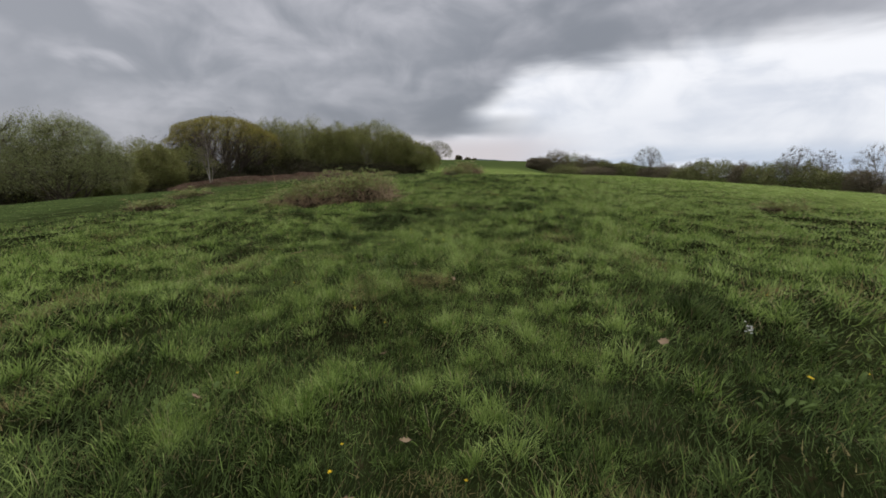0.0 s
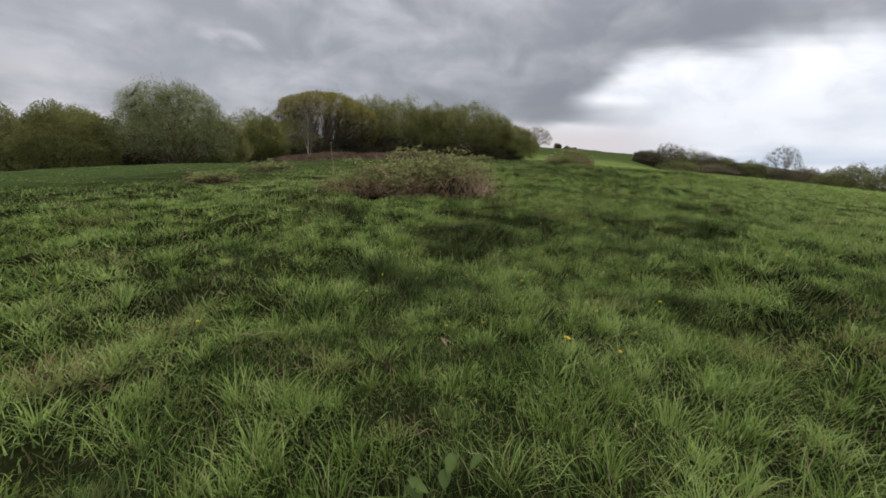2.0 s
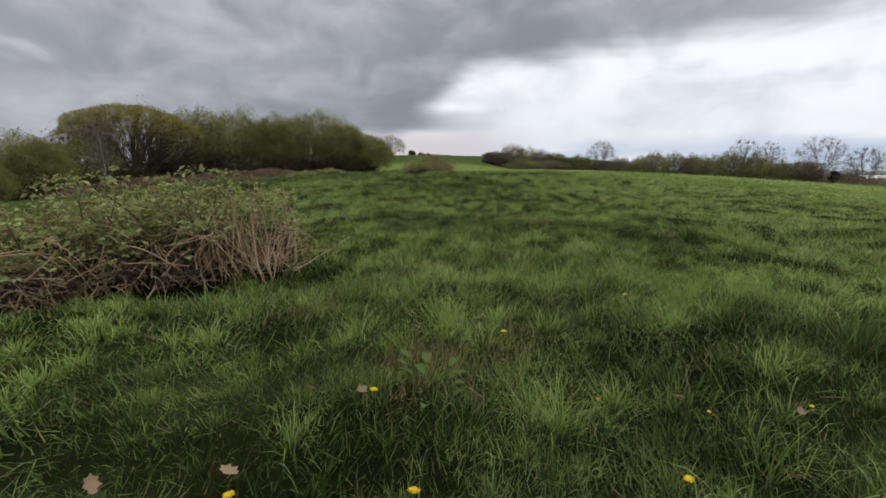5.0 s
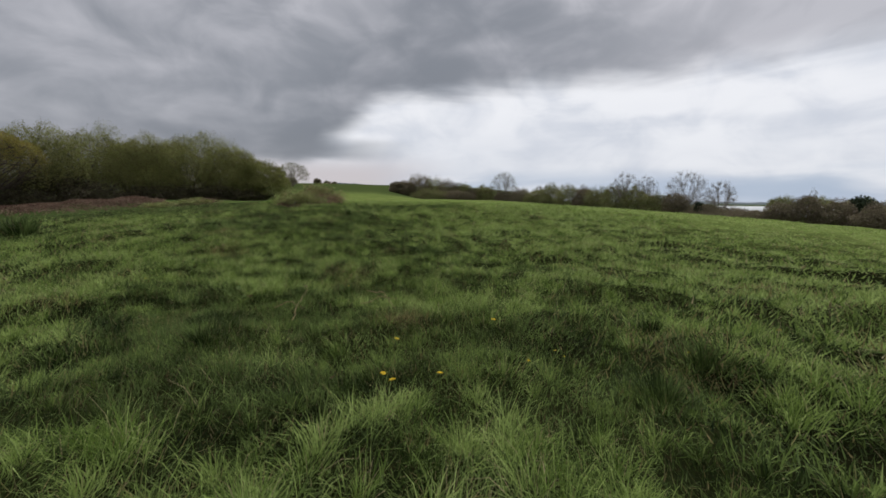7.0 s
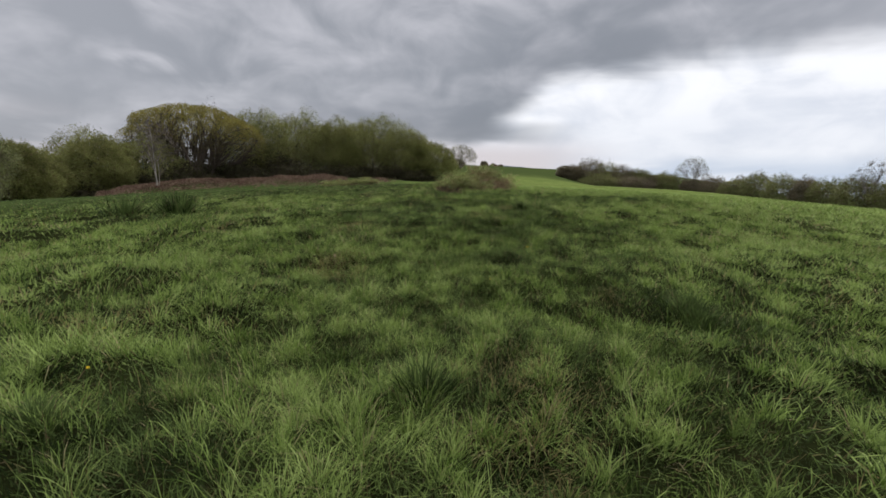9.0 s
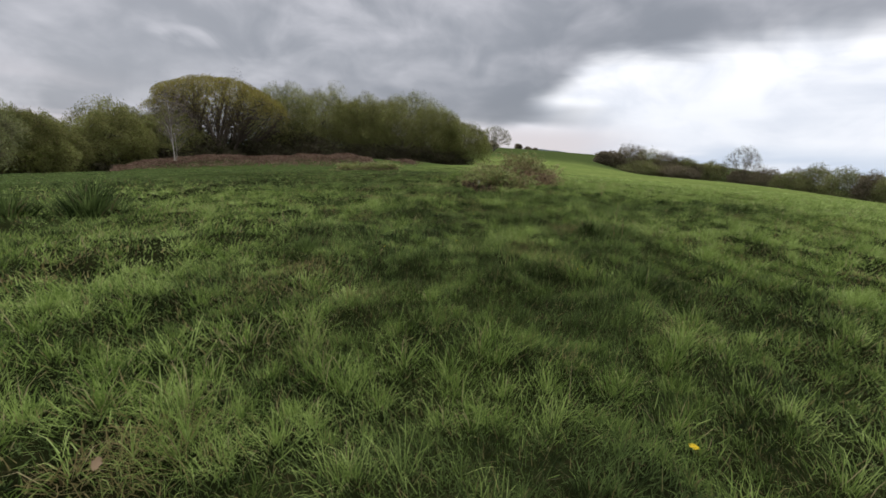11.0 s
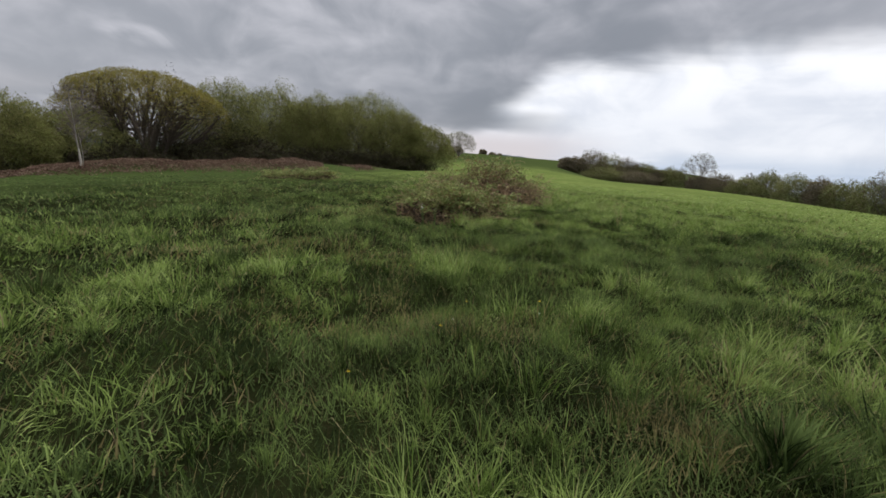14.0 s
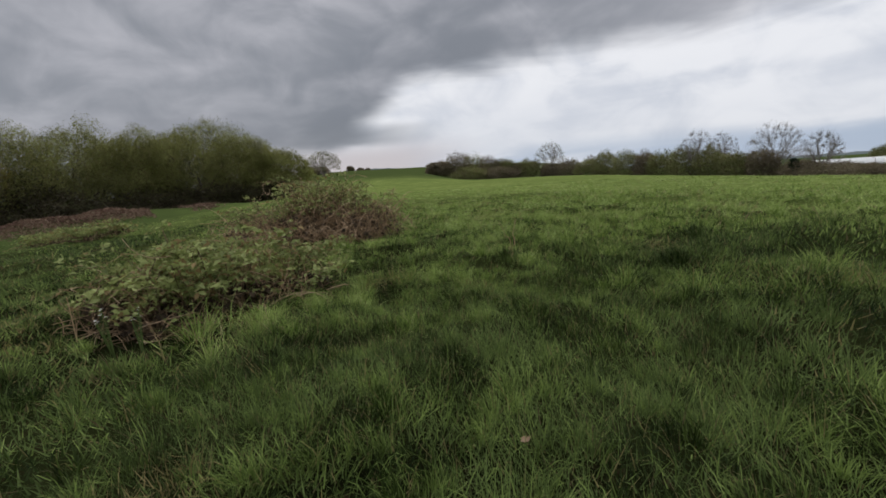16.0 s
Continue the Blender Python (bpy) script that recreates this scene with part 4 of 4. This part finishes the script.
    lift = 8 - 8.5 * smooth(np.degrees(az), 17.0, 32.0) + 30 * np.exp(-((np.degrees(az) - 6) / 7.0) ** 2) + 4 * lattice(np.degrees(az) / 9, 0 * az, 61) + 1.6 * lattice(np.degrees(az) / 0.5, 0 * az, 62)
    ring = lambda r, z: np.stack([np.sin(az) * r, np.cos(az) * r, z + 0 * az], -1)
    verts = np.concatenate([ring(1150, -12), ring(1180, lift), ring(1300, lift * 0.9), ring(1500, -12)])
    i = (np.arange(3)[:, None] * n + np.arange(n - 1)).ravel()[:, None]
    tagged(new("backdrop", make_mesh("backdrop", verts, [i + [0, 1, n + 1, n]], HAZY_WOOD)), "wooded hills on the horizon, coloured blue-grey with distance haze", "hills", kind="structure")


far_ridge()


# ---- brambles ----
def arches(lobes, count, gen, low=0.55, high=1.08, drop_to=0.0, k=8):
    """Canes that rise from the heart of each lobe and arch outwards. lobes: x, y, radius, height."""
    lobes = np.asarray(lobes, float)
    share = lobes[:, 2] * lobes[:, 3]
    which = gen.choice(len(lobes), count, p=share / share.sum())
    cx, cy, r, h = lobes[which].T
    az = gen.uniform(0, 2 * math.pi, count)
    foot = np.stack([cx + gen.normal(0, 0.28, count) * r, cy + gen.normal(0, 0.28, count) * r, np.full(count, -0.05)], -1)
    reach = gen.uniform(0.35, 1.08, count) * r
    apex = h * gen.uniform(low, high, count)
    end_z = apex * gen.uniform(drop_to, 0.85, count)
    tip = np.stack([cx + np.cos(az) * reach, cy + np.sin(az) * reach, end_z], -1)
    lift = (apex - 0.5 * end_z) * 1.05
    lines = bend(foot, tip, k, lift * 0.92, 0.2, gen)
    return lines


def bramble(x, y, lobes, seed, canes, dead, litter, sprays, label, leaf_size=0.042, stem=1.0, shoots=0, fan=None, leaf_low=0.08, hearts=2200):
    gen = np.random.default_rng(seed)
    ob = thing("bramble_bush", x, y, ground_z(x, y), label, "bramble", "bramble bushes")
    lobes = np.asarray(lobes, float)
    stem = stem * 1.15

    def drop(pts):
        """Keeps the plant on the slope: adds the ground's rise or fall at each point."""
        pts = np.array(pts)
        pts[..., 2] += base_height(pts[..., 0] + x, pts[..., 1] + y) - base_height(np.array(x), np.array(y))
        return pts

    # dark dead leaves added in the heart of the mound, standing for its inner shade
    w = gen.choice(len(lobes), hearts, p=lobes[:, 2] ** 2 * lobes[:, 3] / (lobes[:, 2] ** 2 * lobes[:, 3]).sum())
    hx, hy, hr, hh = lobes[w].T
    a, rad = gen.uniform(0, 2 * math.pi, hearts), hr * 0.74 * np.sqrt(gen.random(hearts))
    top = hh * 0.42 * np.sqrt(np.clip(1 - (rad / hr) ** 2, 0, 1))
    heart = np.stack([hx + np.cos(a) * rad, hy + np.sin(a) * rad, top * gen.random(hearts) ** 0.7], -1)
    tagged(part("heart_shade", leaves(drop(heart), 0.085, 0.2, 0.7, gen), BRAMBLE_HEART, ob), "dark brown leaves added for the shade inside the mound", kind="stuff")
    live = arches(lobes, canes, gen, 0.7, 1.1, 0.15)
    long_n = max(4, canes // 9)
    runners = arches(lobes, long_n, gen, 0.45, 1.0, -0.05)
    stray_n = max(4, canes // 5)
    w = gen.integers(0, len(lobes), stray_n)
    sx, sy, sr, sh = lobes[w].T
    a, up = gen.uniform(0, 2 * math.pi, stray_n), gen.uniform(0.08, 0.8, stray_n)
    out = sr * np.sqrt(1 - up**2) * gen.uniform(0.85, 1.05, stray_n)
    begin = np.stack([sx + np.cos(a) * out, sy + np.sin(a) * out, sh * up], -1)
    side = gen.choice([-1, 1], stray_n) * gen.uniform(0.2, 0.6, stray_n) * np.minimum(sr, 0.8)
    end = begin + np.stack([-np.sin(a) * side + np.cos(a) * 0.06, np.cos(a) * side + np.sin(a) * 0.06, gen.normal(0.02, 0.16, stray_n) * sh], -1)
    end[:, 2] = np.maximum(end[:, 2], 0.03)
    runners = np.concatenate([runners, bend(begin, end, 8, gen.normal(0.0, 0.04, stray_n), 0.07, gen)])
    girth = np.concatenate([gen.uniform(0.7, 1.3, long_n) * 0.0050, gen.uniform(0.5, 1.2, stray_n) * 0.0034])[:, None] * stem
    for line, r in zip(drop(runners), girth):
        part("bare_runner", tubes(line[None], np.linspace(1, 0.55, 8)[None] * r, 4), PALE_CANE, ob)
    part("canework", tubes(drop(live), np.linspace(1, 0.35, 8)[None] * gen.uniform(0.5, 1.3, (canes, 1)) * 0.0050 * stem, 3), CANE, ob)
    old = arches(lobes, dead, gen, 0.25, 0.95, -0.05)
    # dry litter stems strewn through the skirt
    which = gen.integers(0, len(lobes), litter)
    cx, cy, r, h = lobes[which].T
    az = gen.uniform(0, 2 * math.pi, litter)
    rad = r * np.sqrt(gen.uniform(0.2, 1.05, litter))
    foot = np.stack([cx + np.cos(az) * rad, cy + np.sin(az) * rad, gen.uniform(0, 0.35, litter) * h], -1)
    tip = foot + gen.normal(0, 1, (litter, 3)) * np.stack([0.22 * r, 0.22 * r, 0.22 * h], -1)
    tip[:, 2] = np.abs(tip[:, 2])
    short = bend(foot, tip, 4, gen.uniform(-0.02, 0.08, litter), 0.03, gen)
    straw = tubes(drop(old), np.linspace(1, 0.5, 8)[None] * gen.uniform(0.4, 1.3, (dead, 1)) * 0.0040 * stem, 3)
    if fan:
        fx, fy, fr, count = fan
        a, tilt = gen.normal(2.4, 1.3, count), np.abs(gen.normal(0.5, 0.4, count))
        foot = np.stack([fx + gen.normal(0, 0.16, count), fy + gen.normal(0, 0.14, count), gen.uniform(0.0, 0.15, count)], -1)
        tip = foot + np.stack([np.cos(a) * np.sin(tilt), np.sin(a) * np.sin(tilt), np.cos(tilt)], -1) * (fr * gen.uniform(0.6, 1.15, count))[:, None]
        part("straw_fan", tubes(drop(bend(foot, tip, 5, gen.normal(0.03, 0.06, count), 0.05, gen)), np.linspace(1, 0.5, 5)[None] * gen.uniform(0.5, 1.1, (count, 1)) * 0.0042, 3), PALE_CANE, ob, "sheaf of pale dry stems")
    straw = join(straw, tubes(drop(short), np.linspace(1, 0.6, 4)[None] * gen.uniform(0.5, 1.5, (litter, 1)) * 0.0030 * stem, 3))
    part("dead_growth", straw, DEAD_CANE, ob, "dry straw-coloured dead stems")
    # sprays of leaves along the outer, upper half of the living canes
    k = gen.integers(0, canes, sprays)
    t = 7 * gen.uniform(0.22, 1.0, sprays)
    i = np.minimum(t.astype(int), 6)
    f = (t - i)[:, None]
    at = live[k, i] * (1 - f) + live[k, i + 1] * f
    at = at[at[:, 2] > gen.uniform(leaf_low, leaf_low + 0.36, len(at)) * lobes[:, 3].max()]
    if shoots:
        # young canes standing out of the top, each with whorls of leaves
        w = gen.integers(0, len(lobes), shoots)
        sx, sy, sr, sh = lobes[w].T
        a, rad = gen.uniform(0, 2 * math.pi, shoots), sr * np.sqrt(gen.uniform(0, 0.7, shoots))
        foot = np.stack([sx + np.cos(a) * rad, sy + np.sin(a) * rad, sh * 0.6], -1)
        tip = foot + np.stack([gen.normal(0, 0.12, shoots), gen.normal(0, 0.12, shoots), sh * gen.uniform(0.32, 0.50, shoots)], -1)
        young = bend(foot, tip, 5, 0.04, 0.03, gen)
        for line in drop(young):
            part("young_shoot", tubes(line[None], np.linspace(1, 0.6, 5)[None] * gen.uniform(0.8, 1.2) * 0.006 * stem, 4), CANE, ob)
        at = np.concatenate([at, np.repeat(young[:, 4], 3, 0) + gen.normal(0, 0.05, (3 * shoots, 3)) * np.array([1, 1, 0.4]), np.repeat(young[:, 3], 2, 0) + gen.normal(0, 0.04, (2 * shoots, 3))])
    at = (at[:, None] + gen.normal(0, leaf_size * 0.8, (len(at), 5, 3)) * np.array([1.2, 1.2, 0.3]) + [0, 0, 0.01]).reshape(-1, 3)
    part("foliage", leaves(drop(at), leaf_size, 0.5, 0.5, gen), BRAMBLE, ob, "small grey-green bramble leaves")
    return ob


bramble(-2.77, 12.8, ((-1.09, 0.09, 0.70, 0.70), (-0.48, -0.30, 0.74, 0.77), (0.13, 0.09, 0.83, 0.92), (0.65, -0.26, 0.70, 0.89), (1.09, -0.04, 0.65, 0.83), (-0.17, 0.70, 0.78, 0.87), (0.78, 0.70, 0.70, 0.91), (-0.83, -0.52, 0.52, 0.54), (-0.13, -0.65, 0.52, 0.57), (-1.75, -0.1, 0.55, 0.40)),
        201, 560, 520, 1500, 3500, "wide bramble mound with green top and bare dry stems below", leaf_size=0.055, leaf_low=0.12, stem=1.0, shoots=20, fan=(1.36, -0.62, 0.60, 75))
bramble(2.05, 35.0, ((-0.9, -0.1, 0.82, 0.82), (0.0, 0.1, 0.95, 1.32), (0.85, -0.2, 0.82, 0.95), (0.3, 0.6, 0.8, 1.12), (-0.45, -0.7, 0.65, 0.62), (0.5, -0.6, 0.6, 0.6)),
        202, 300, 800, 500, 1900, "tall open bramble bush with bare arching stems", leaf_size=0.066, stem=1.35, leaf_low=0.26, hearts=1000)
bramble(1.32, 31.1, ((-0.5, 0.0, 0.55, 0.58), (0.05, -0.14, 0.60, 0.72), (0.58, 0.06, 0.54, 0.54), (0.0, 0.3, 0.5, 0.64), (-0.2, -0.4, 0.42, 0.40)),
        203, 260, 460, 420, 2600, "low bramble bush thick with green leaves", leaf_size=0.058, stem=0.85, shoots=4, leaf_low=0.14, hearts=1400)
LOW = ((-0.35, 0.0, 0.6, 0.36), (0.35, 0.1, 0.55, 0.40), (0.0, -0.3, 0.5, 0.32))
for n, (x, y, size) in enumerate(((10.2, 12.8, 0.8), (-10.5, 16.2, 1.1), (-12.5, 22.4, 1.3), (-5.1, 43.4, 1.3), (-7.6, 46.0, 1.5))):
    lobes = [(a * size, b * size, r * size, h * min(size, 1.4)) for a, b, r, h in LOW]
    bramble(x, y, lobes, 210 + n, 70, 50, 120, 420, "low spreading green bramble patch in the grass", hearts=300, leaf_size=0.07 if y < 40 else 0.10)


# ---- flowers, fallen leaves, sticks ----
def flower_head(r, petals, cup, gen):
    """A ring of petals round a raised middle."""
    verts, faces = [], []
    for layer, (size, lift) in enumerate(((1.0, 0.0), (0.72, cup * 0.6))):
        for k in range(petals):
            a = 2 * math.pi * (k + 0.5 * layer) / petals + gen.normal(0, 0.06)
            w = 2.1 / petals
            o = len(verts)
            s = r * size * gen.uniform(0.85, 1.1)
            verts += [(0, 0, lift * r), (math.cos(a - w) * s * 0.75, math.sin(a - w) * s * 0.75, lift * r + cup * r * 0.5), (math.cos(a) * s, math.sin(a) * s, lift * r + cup * r * 0.45),
                      (math.cos(a + w) * s * 0.75, math.sin(a + w) * s * 0.75, lift * r + cup * r * 0.5)]
            faces.append((o, o + 1, o + 2, o + 3))
    return np.array(verts), [np.array(faces)]


def make_flower(name, r, petals, cup, tall, mat, label, seed, heads=1):
    gen = np.random.default_rng(seed)
    ob = thing(name, 0, 0, 0, label, "flower", name.replace("_", " ") + "s in the grass")
    for k in range(heads):
        off = np.array([0.0, 0, 0]) if heads == 1 else gen.normal(0, 0.035, 3) * np.array([1, 1, 0.5])
        tip = np.array([0.01, 0.0, tall]) + off
        line = bend(np.array([[0.0, 0, -0.03]]), tip[None], 5, 0.0, 0.008, gen)
        part("stem", tubes(line, np.full((1, 5), 0.0018), 4), STEM, ob)
        v, f = flower_head(r, petals, cup, gen)
        part("flower_head", (v + tip, f), mat, ob)
    return ob


def strew(first, spots, seed, lean=12):
    gen = random.Random(seed)
    for n, (x, y) in enumerate(spots):
        m = pose(x, y, ground_z(x, y), gen.uniform(-lean, lean), gen.uniform(-lean, lean), gen.uniform(0, 360)) @ Matrix.Scale(gen.uniform(0.8, 1.15), 4)
        if n == 0:
            first.matrix_basis = m
        else:
            copy_thing(first, m)


DANDELIONS = ((2.29, 2.63), (2.87, 2.81), (-0.38, 6.53), (-0.15, 5.91), (0.54, 6.88), (0.10, 8.90), (0.27, 10.45), (-0.73, 9.59), (0.59, 9.50), (1.25, 11.04),
              (1.76, 14.48), (1.58, 13.93), (1.85, 13.72), (1.64, 13.75), (4.59, 13.88), (2.50, 14.50), (2.20, 20.74), (-0.34, 9.98), (-0.24, 9.56), (1.90, 8.08))
BUTTERCUPS = ((-0.68, 3.57), (-0.35, 3.36), (-0.38, 1.92), (-0.40, 1.72), (0.15, 1.67), (3.04, 3.99), (-1.12, 2.58), (-0.88, 4.20), (-1.39, 4.41), (-0.36, 6.84), (-0.75, 5.87),
              (0.36, 4.77), (0.08, 6.37), (-1.40, 6.43), (-1.12, 6.69), (-1.44, 6.80), (-0.56, 6.01), (0.11, 5.82), (-0.81, 7.06), (-2.11, 5.71), (0.54, 8.96), (-1.29, 9.12),
              (-0.22, 8.12), (-0.60, 7.66), (-1.40, 7.49), (-1.19, 7.92), (0.47, 9.89), (-1.35, 9.67), (0.89, 9.80), (1.24, 9.78))
BUTTERCUPS_BEYOND = ((2.71, 13.90), (2.60, 13.86), (2.37, 13.75), (3.53, 13.72), (1.64, 19.37), (1.70, 16.50), (2.01, 16.47), (-2.51, 19.00), (-0.93, 18.00), (-0.51, 17.37), (0.18, 23.59),
                     (2.23, 23.36), (2.16, 23.28), (1.02, 25.57), (3.08, 23.82), (3.18, 23.85), (0.86, 24.31), (0.76, 24.10), (-1.06, 24.31), (1.09, 27.30), (1.39, 26.00), (1.92, 27.57), (2.00, 26.72), (1.53, 26.52))
strew(make_flower("dandelion", 0.023, 15, 0.25, 0.13, YELLOW, "yellow dandelion flower standing in the grass", 401), DANDELIONS, 1)
strew(make_flower("buttercup", 0.012, 6, 0.6, 0.15, YELLOW, "small yellow buttercup flower in the grass", 402), BUTTERCUPS + BUTTERCUPS_BEYOND, 2)
strew(make_flower("cuckooflower", 0.011, 4, 0.3, 0.24, WHITE, "white cuckooflower with a loose head of blossoms", 403, 9), ((2.36, 3.18), (0.93, 30.27), (1.10, 30.25)), 3)
strew(make_flower("daisy", 0.009, 9, 0.1, 0.11, WHITE, "tiny white daisy in the grass", 404), ((-0.66, 8.23), (1.95, 26.4), (1.45, 26.2), (-0.3, 7.6), (0.2, 8.4), (2.7, 24.2), (0.4, 23.2)), 4)


def dead_leaf():
    """A curled, lobed fallen leaf."""
    k, verts = 9, []
    for t in np.linspace(0, 1, k):
        w = 0.032 * math.sin(math.pi * min(t * 0.92 + 0.06, 1)) * (1 + 0.35 * math.sin(t * 19))
        z = 0.018 * (2 * t - 1) ** 2
        verts += [(t * 0.11 - 0.055, -w, z + abs(w) * 0.5), (t * 0.11 - 0.055, 0, z), (t * 0.11 - 0.055, w, z + abs(w) * 0.6)]
    i = np.arange(k - 1)[:, None] * 3
    ob = new("fallen_leaf", make_mesh("fallen_leaf", np.array(verts), [np.concatenate([i + [0, 3, 4, 1], i + [1, 4, 5, 2]])], DEAD_LEAF))
    return tagged(ob, "curled brown fallen leaf lying in the grass", "leaf", "fallen leaves")


FALLEN = ((1.51, 2.83), (-1.19, 2.20), (-0.11, 1.92), (-0.37, 1.57), (-0.30, 1.60), (-0.32, 2.83), (-0.21, 4.64), (0.19, 4.29), (-1.02, 5.92), (-0.74, 5.74), (0.82, 7.16), (-2.41, 6.27),
          (-2.29, 7.78), (-3.04, 8.59), (-0.61, 7.60), (0.82, 9.91), (1.16, 9.73), (0.85, 9.44), (-0.57, 9.97), (-0.39, 9.95), (-1.12, 9.66), (-0.75, 9.66), (1.33, 13.97), (1.24, 16.51), (0.71, 16.28), (-0.11, 20.34), (2.93, 28.42))
leaf = dead_leaf()
gen = random.Random(9)
for n, (x, y) in enumerate(FALLEN):
    broad = 1.45 if n < 2 else 1.0
    m = pose(x, y, ground_z(x, y) + 0.115 * broad, gen.uniform(-35, 35), gen.uniform(-35, 35), gen.uniform(0, 360)) @ Matrix.Scale(gen.uniform(0.45, 0.68) * broad, 4)
    if n == 0:
        leaf.matrix_basis = m
    else:
        copy_thing(leaf, m)


def stick(points, r, label, mat=DEAD_CANE):
    """A dead stem through points of the plan with heights above the ground."""
    pts = np.array([(x, y, ground_z(x, y) + h) for x, y, h in points])
    t = np.linspace(0, len(pts) - 1, 9)
    line = np.stack([np.interp(t, np.arange(len(pts)), pts[:, k]) for k in range(3)], -1)
    line[1:-1] += np.random.default_rng(int(abs(points[0][0]) * 1000)).normal(0, 0.008, (7, 3))
    ob = new("dead_stick", make_mesh("dead_stick", *tubes(line[None], np.linspace(r, r * 0.5, 9)[None], 5), mat))
    tagged(ob, label, "stick", "dead sticks")


LYING = "dry pale stick lying in the grass"
for a, b, c in (((0.95, 15.88, 0.10), (1.10, 15.75, 0.16), (1.20, 15.66, 0.08)), ((1.11, 15.45, 0.06), (1.16, 15.65, 0.14), (1.25, 15.95, 0.17)), ((1.70, 15.56, 0.09), (1.85, 15.50, 0.14), (2.02, 15.47, 0.12)),
                ((1.78, 15.70, 0.15), (1.90, 15.55, 0.18), (1.96, 15.28, 0.06)), ((-1.87, 5.72, 0.07), (-1.75, 5.70, 0.09), (-1.60, 5.74, 0.08))):
    stick((a, b, c), 0.0032, LYING)
STANDING = "tall bare dead stem standing in the grass"
stick(((-4.34, 12.2, 0.0), (-4.42, 12.2, 0.6), (-4.48, 12.2, 1.05)), 0.008, STANDING)
stick(((-2.75, 11.5, 0.0), (-2.62, 11.5, 0.25), (-2.45, 11.55, 0.42)), 0.009, "pale broken cane leaning out of the brambles")
stick(((3.04, 25.06, 0.0), (3.05, 25.06, 0.2), (3.03, 25.05, 0.33)), 0.0025, STANDING)
stick(((2.98, 25.2, 0.0), (2.97, 25.2, 0.3), (2.98, 25.2, 0.5)), 0.003, STANDING)
stick(((4.28, 31.7, 0.0), (4.30, 31.7, 0.2), (4.34, 31.7, 0.42)), 0.006, STANDING)
stick(((4.28, 31.7, 0.0), (4.24, 31.7, 0.2), (4.16, 31.7, 0.36)), 0.005, STANDING)
stick(((-1.30, 12.3, 0.0), (-1.0, 12.2, 0.35), (-0.75, 12.15, 0.72)), 0.006, "dark bramble shoot arching out of the mound", CANE)


def herb(x, y, size, seed, label):
    """A rosette of broad leaves on short stalks."""
    gen = np.random.default_rng(seed)
    ob = thing("broadleaf_plant", x, y, ground_z(x, y), label, "plant", "broad-leaved plants")
    for k in range(int(gen.integers(8, 14))):
        a, lift = gen.uniform(0, 2 * math.pi), gen.uniform(0.05, 0.2)
        w, run = size * gen.uniform(0.25, 0.36), size * gen.uniform(0.7, 1.2)
        start = gen.uniform(0.03, 0.10)
        t = np.array([0, 0.2, 0.45, 0.7, 0.9, 1.0])
        half = w * np.array([0.1, 0.75, 1.0, 0.75, 0.35, 0.02])
        zz = lift + run * 0.5 * np.sin(t * 2.2) - 0.02
        rr = start + run * t
        mid = np.stack([np.cos(a) * rr, np.sin(a) * rr, zz], -1)
        across = np.array([-math.sin(a), math.cos(a), 0.0])
        v = np.concatenate([mid - across * half[:, None] + [0, 0, 0.01], mid, mid + across * half[:, None] + [0, 0, 0.01]])
        i = np.arange(5)[:, None]
        part("leaf", (v, [np.concatenate([i + [0, 6, 7, 1], i + [6, 12, 13, 7]])]), HERB, ob)
    return ob


HERBS = ((2.91, 3.16), (2.43, 2.44), (3.23, 3.08), (-1.32, 2.13), (-1.20, 2.30), (-0.13, 10.02), (-1.47, 12.14), (0.03, 15.59), (0.59, 16.33), (0.12, 16.31), (-0.41, 4.27), (-0.54, 4.80), (-1.20, 4.14), (1.78, 2.17), (3.00, 3.37), (2.65, 2.75))
for n, (x, y) in enumerate(HERBS):
    herb(x, y, 0.036 + 0.012 * (n % 3), 500 + n, "low broad-leaved plant with pale green leaves")
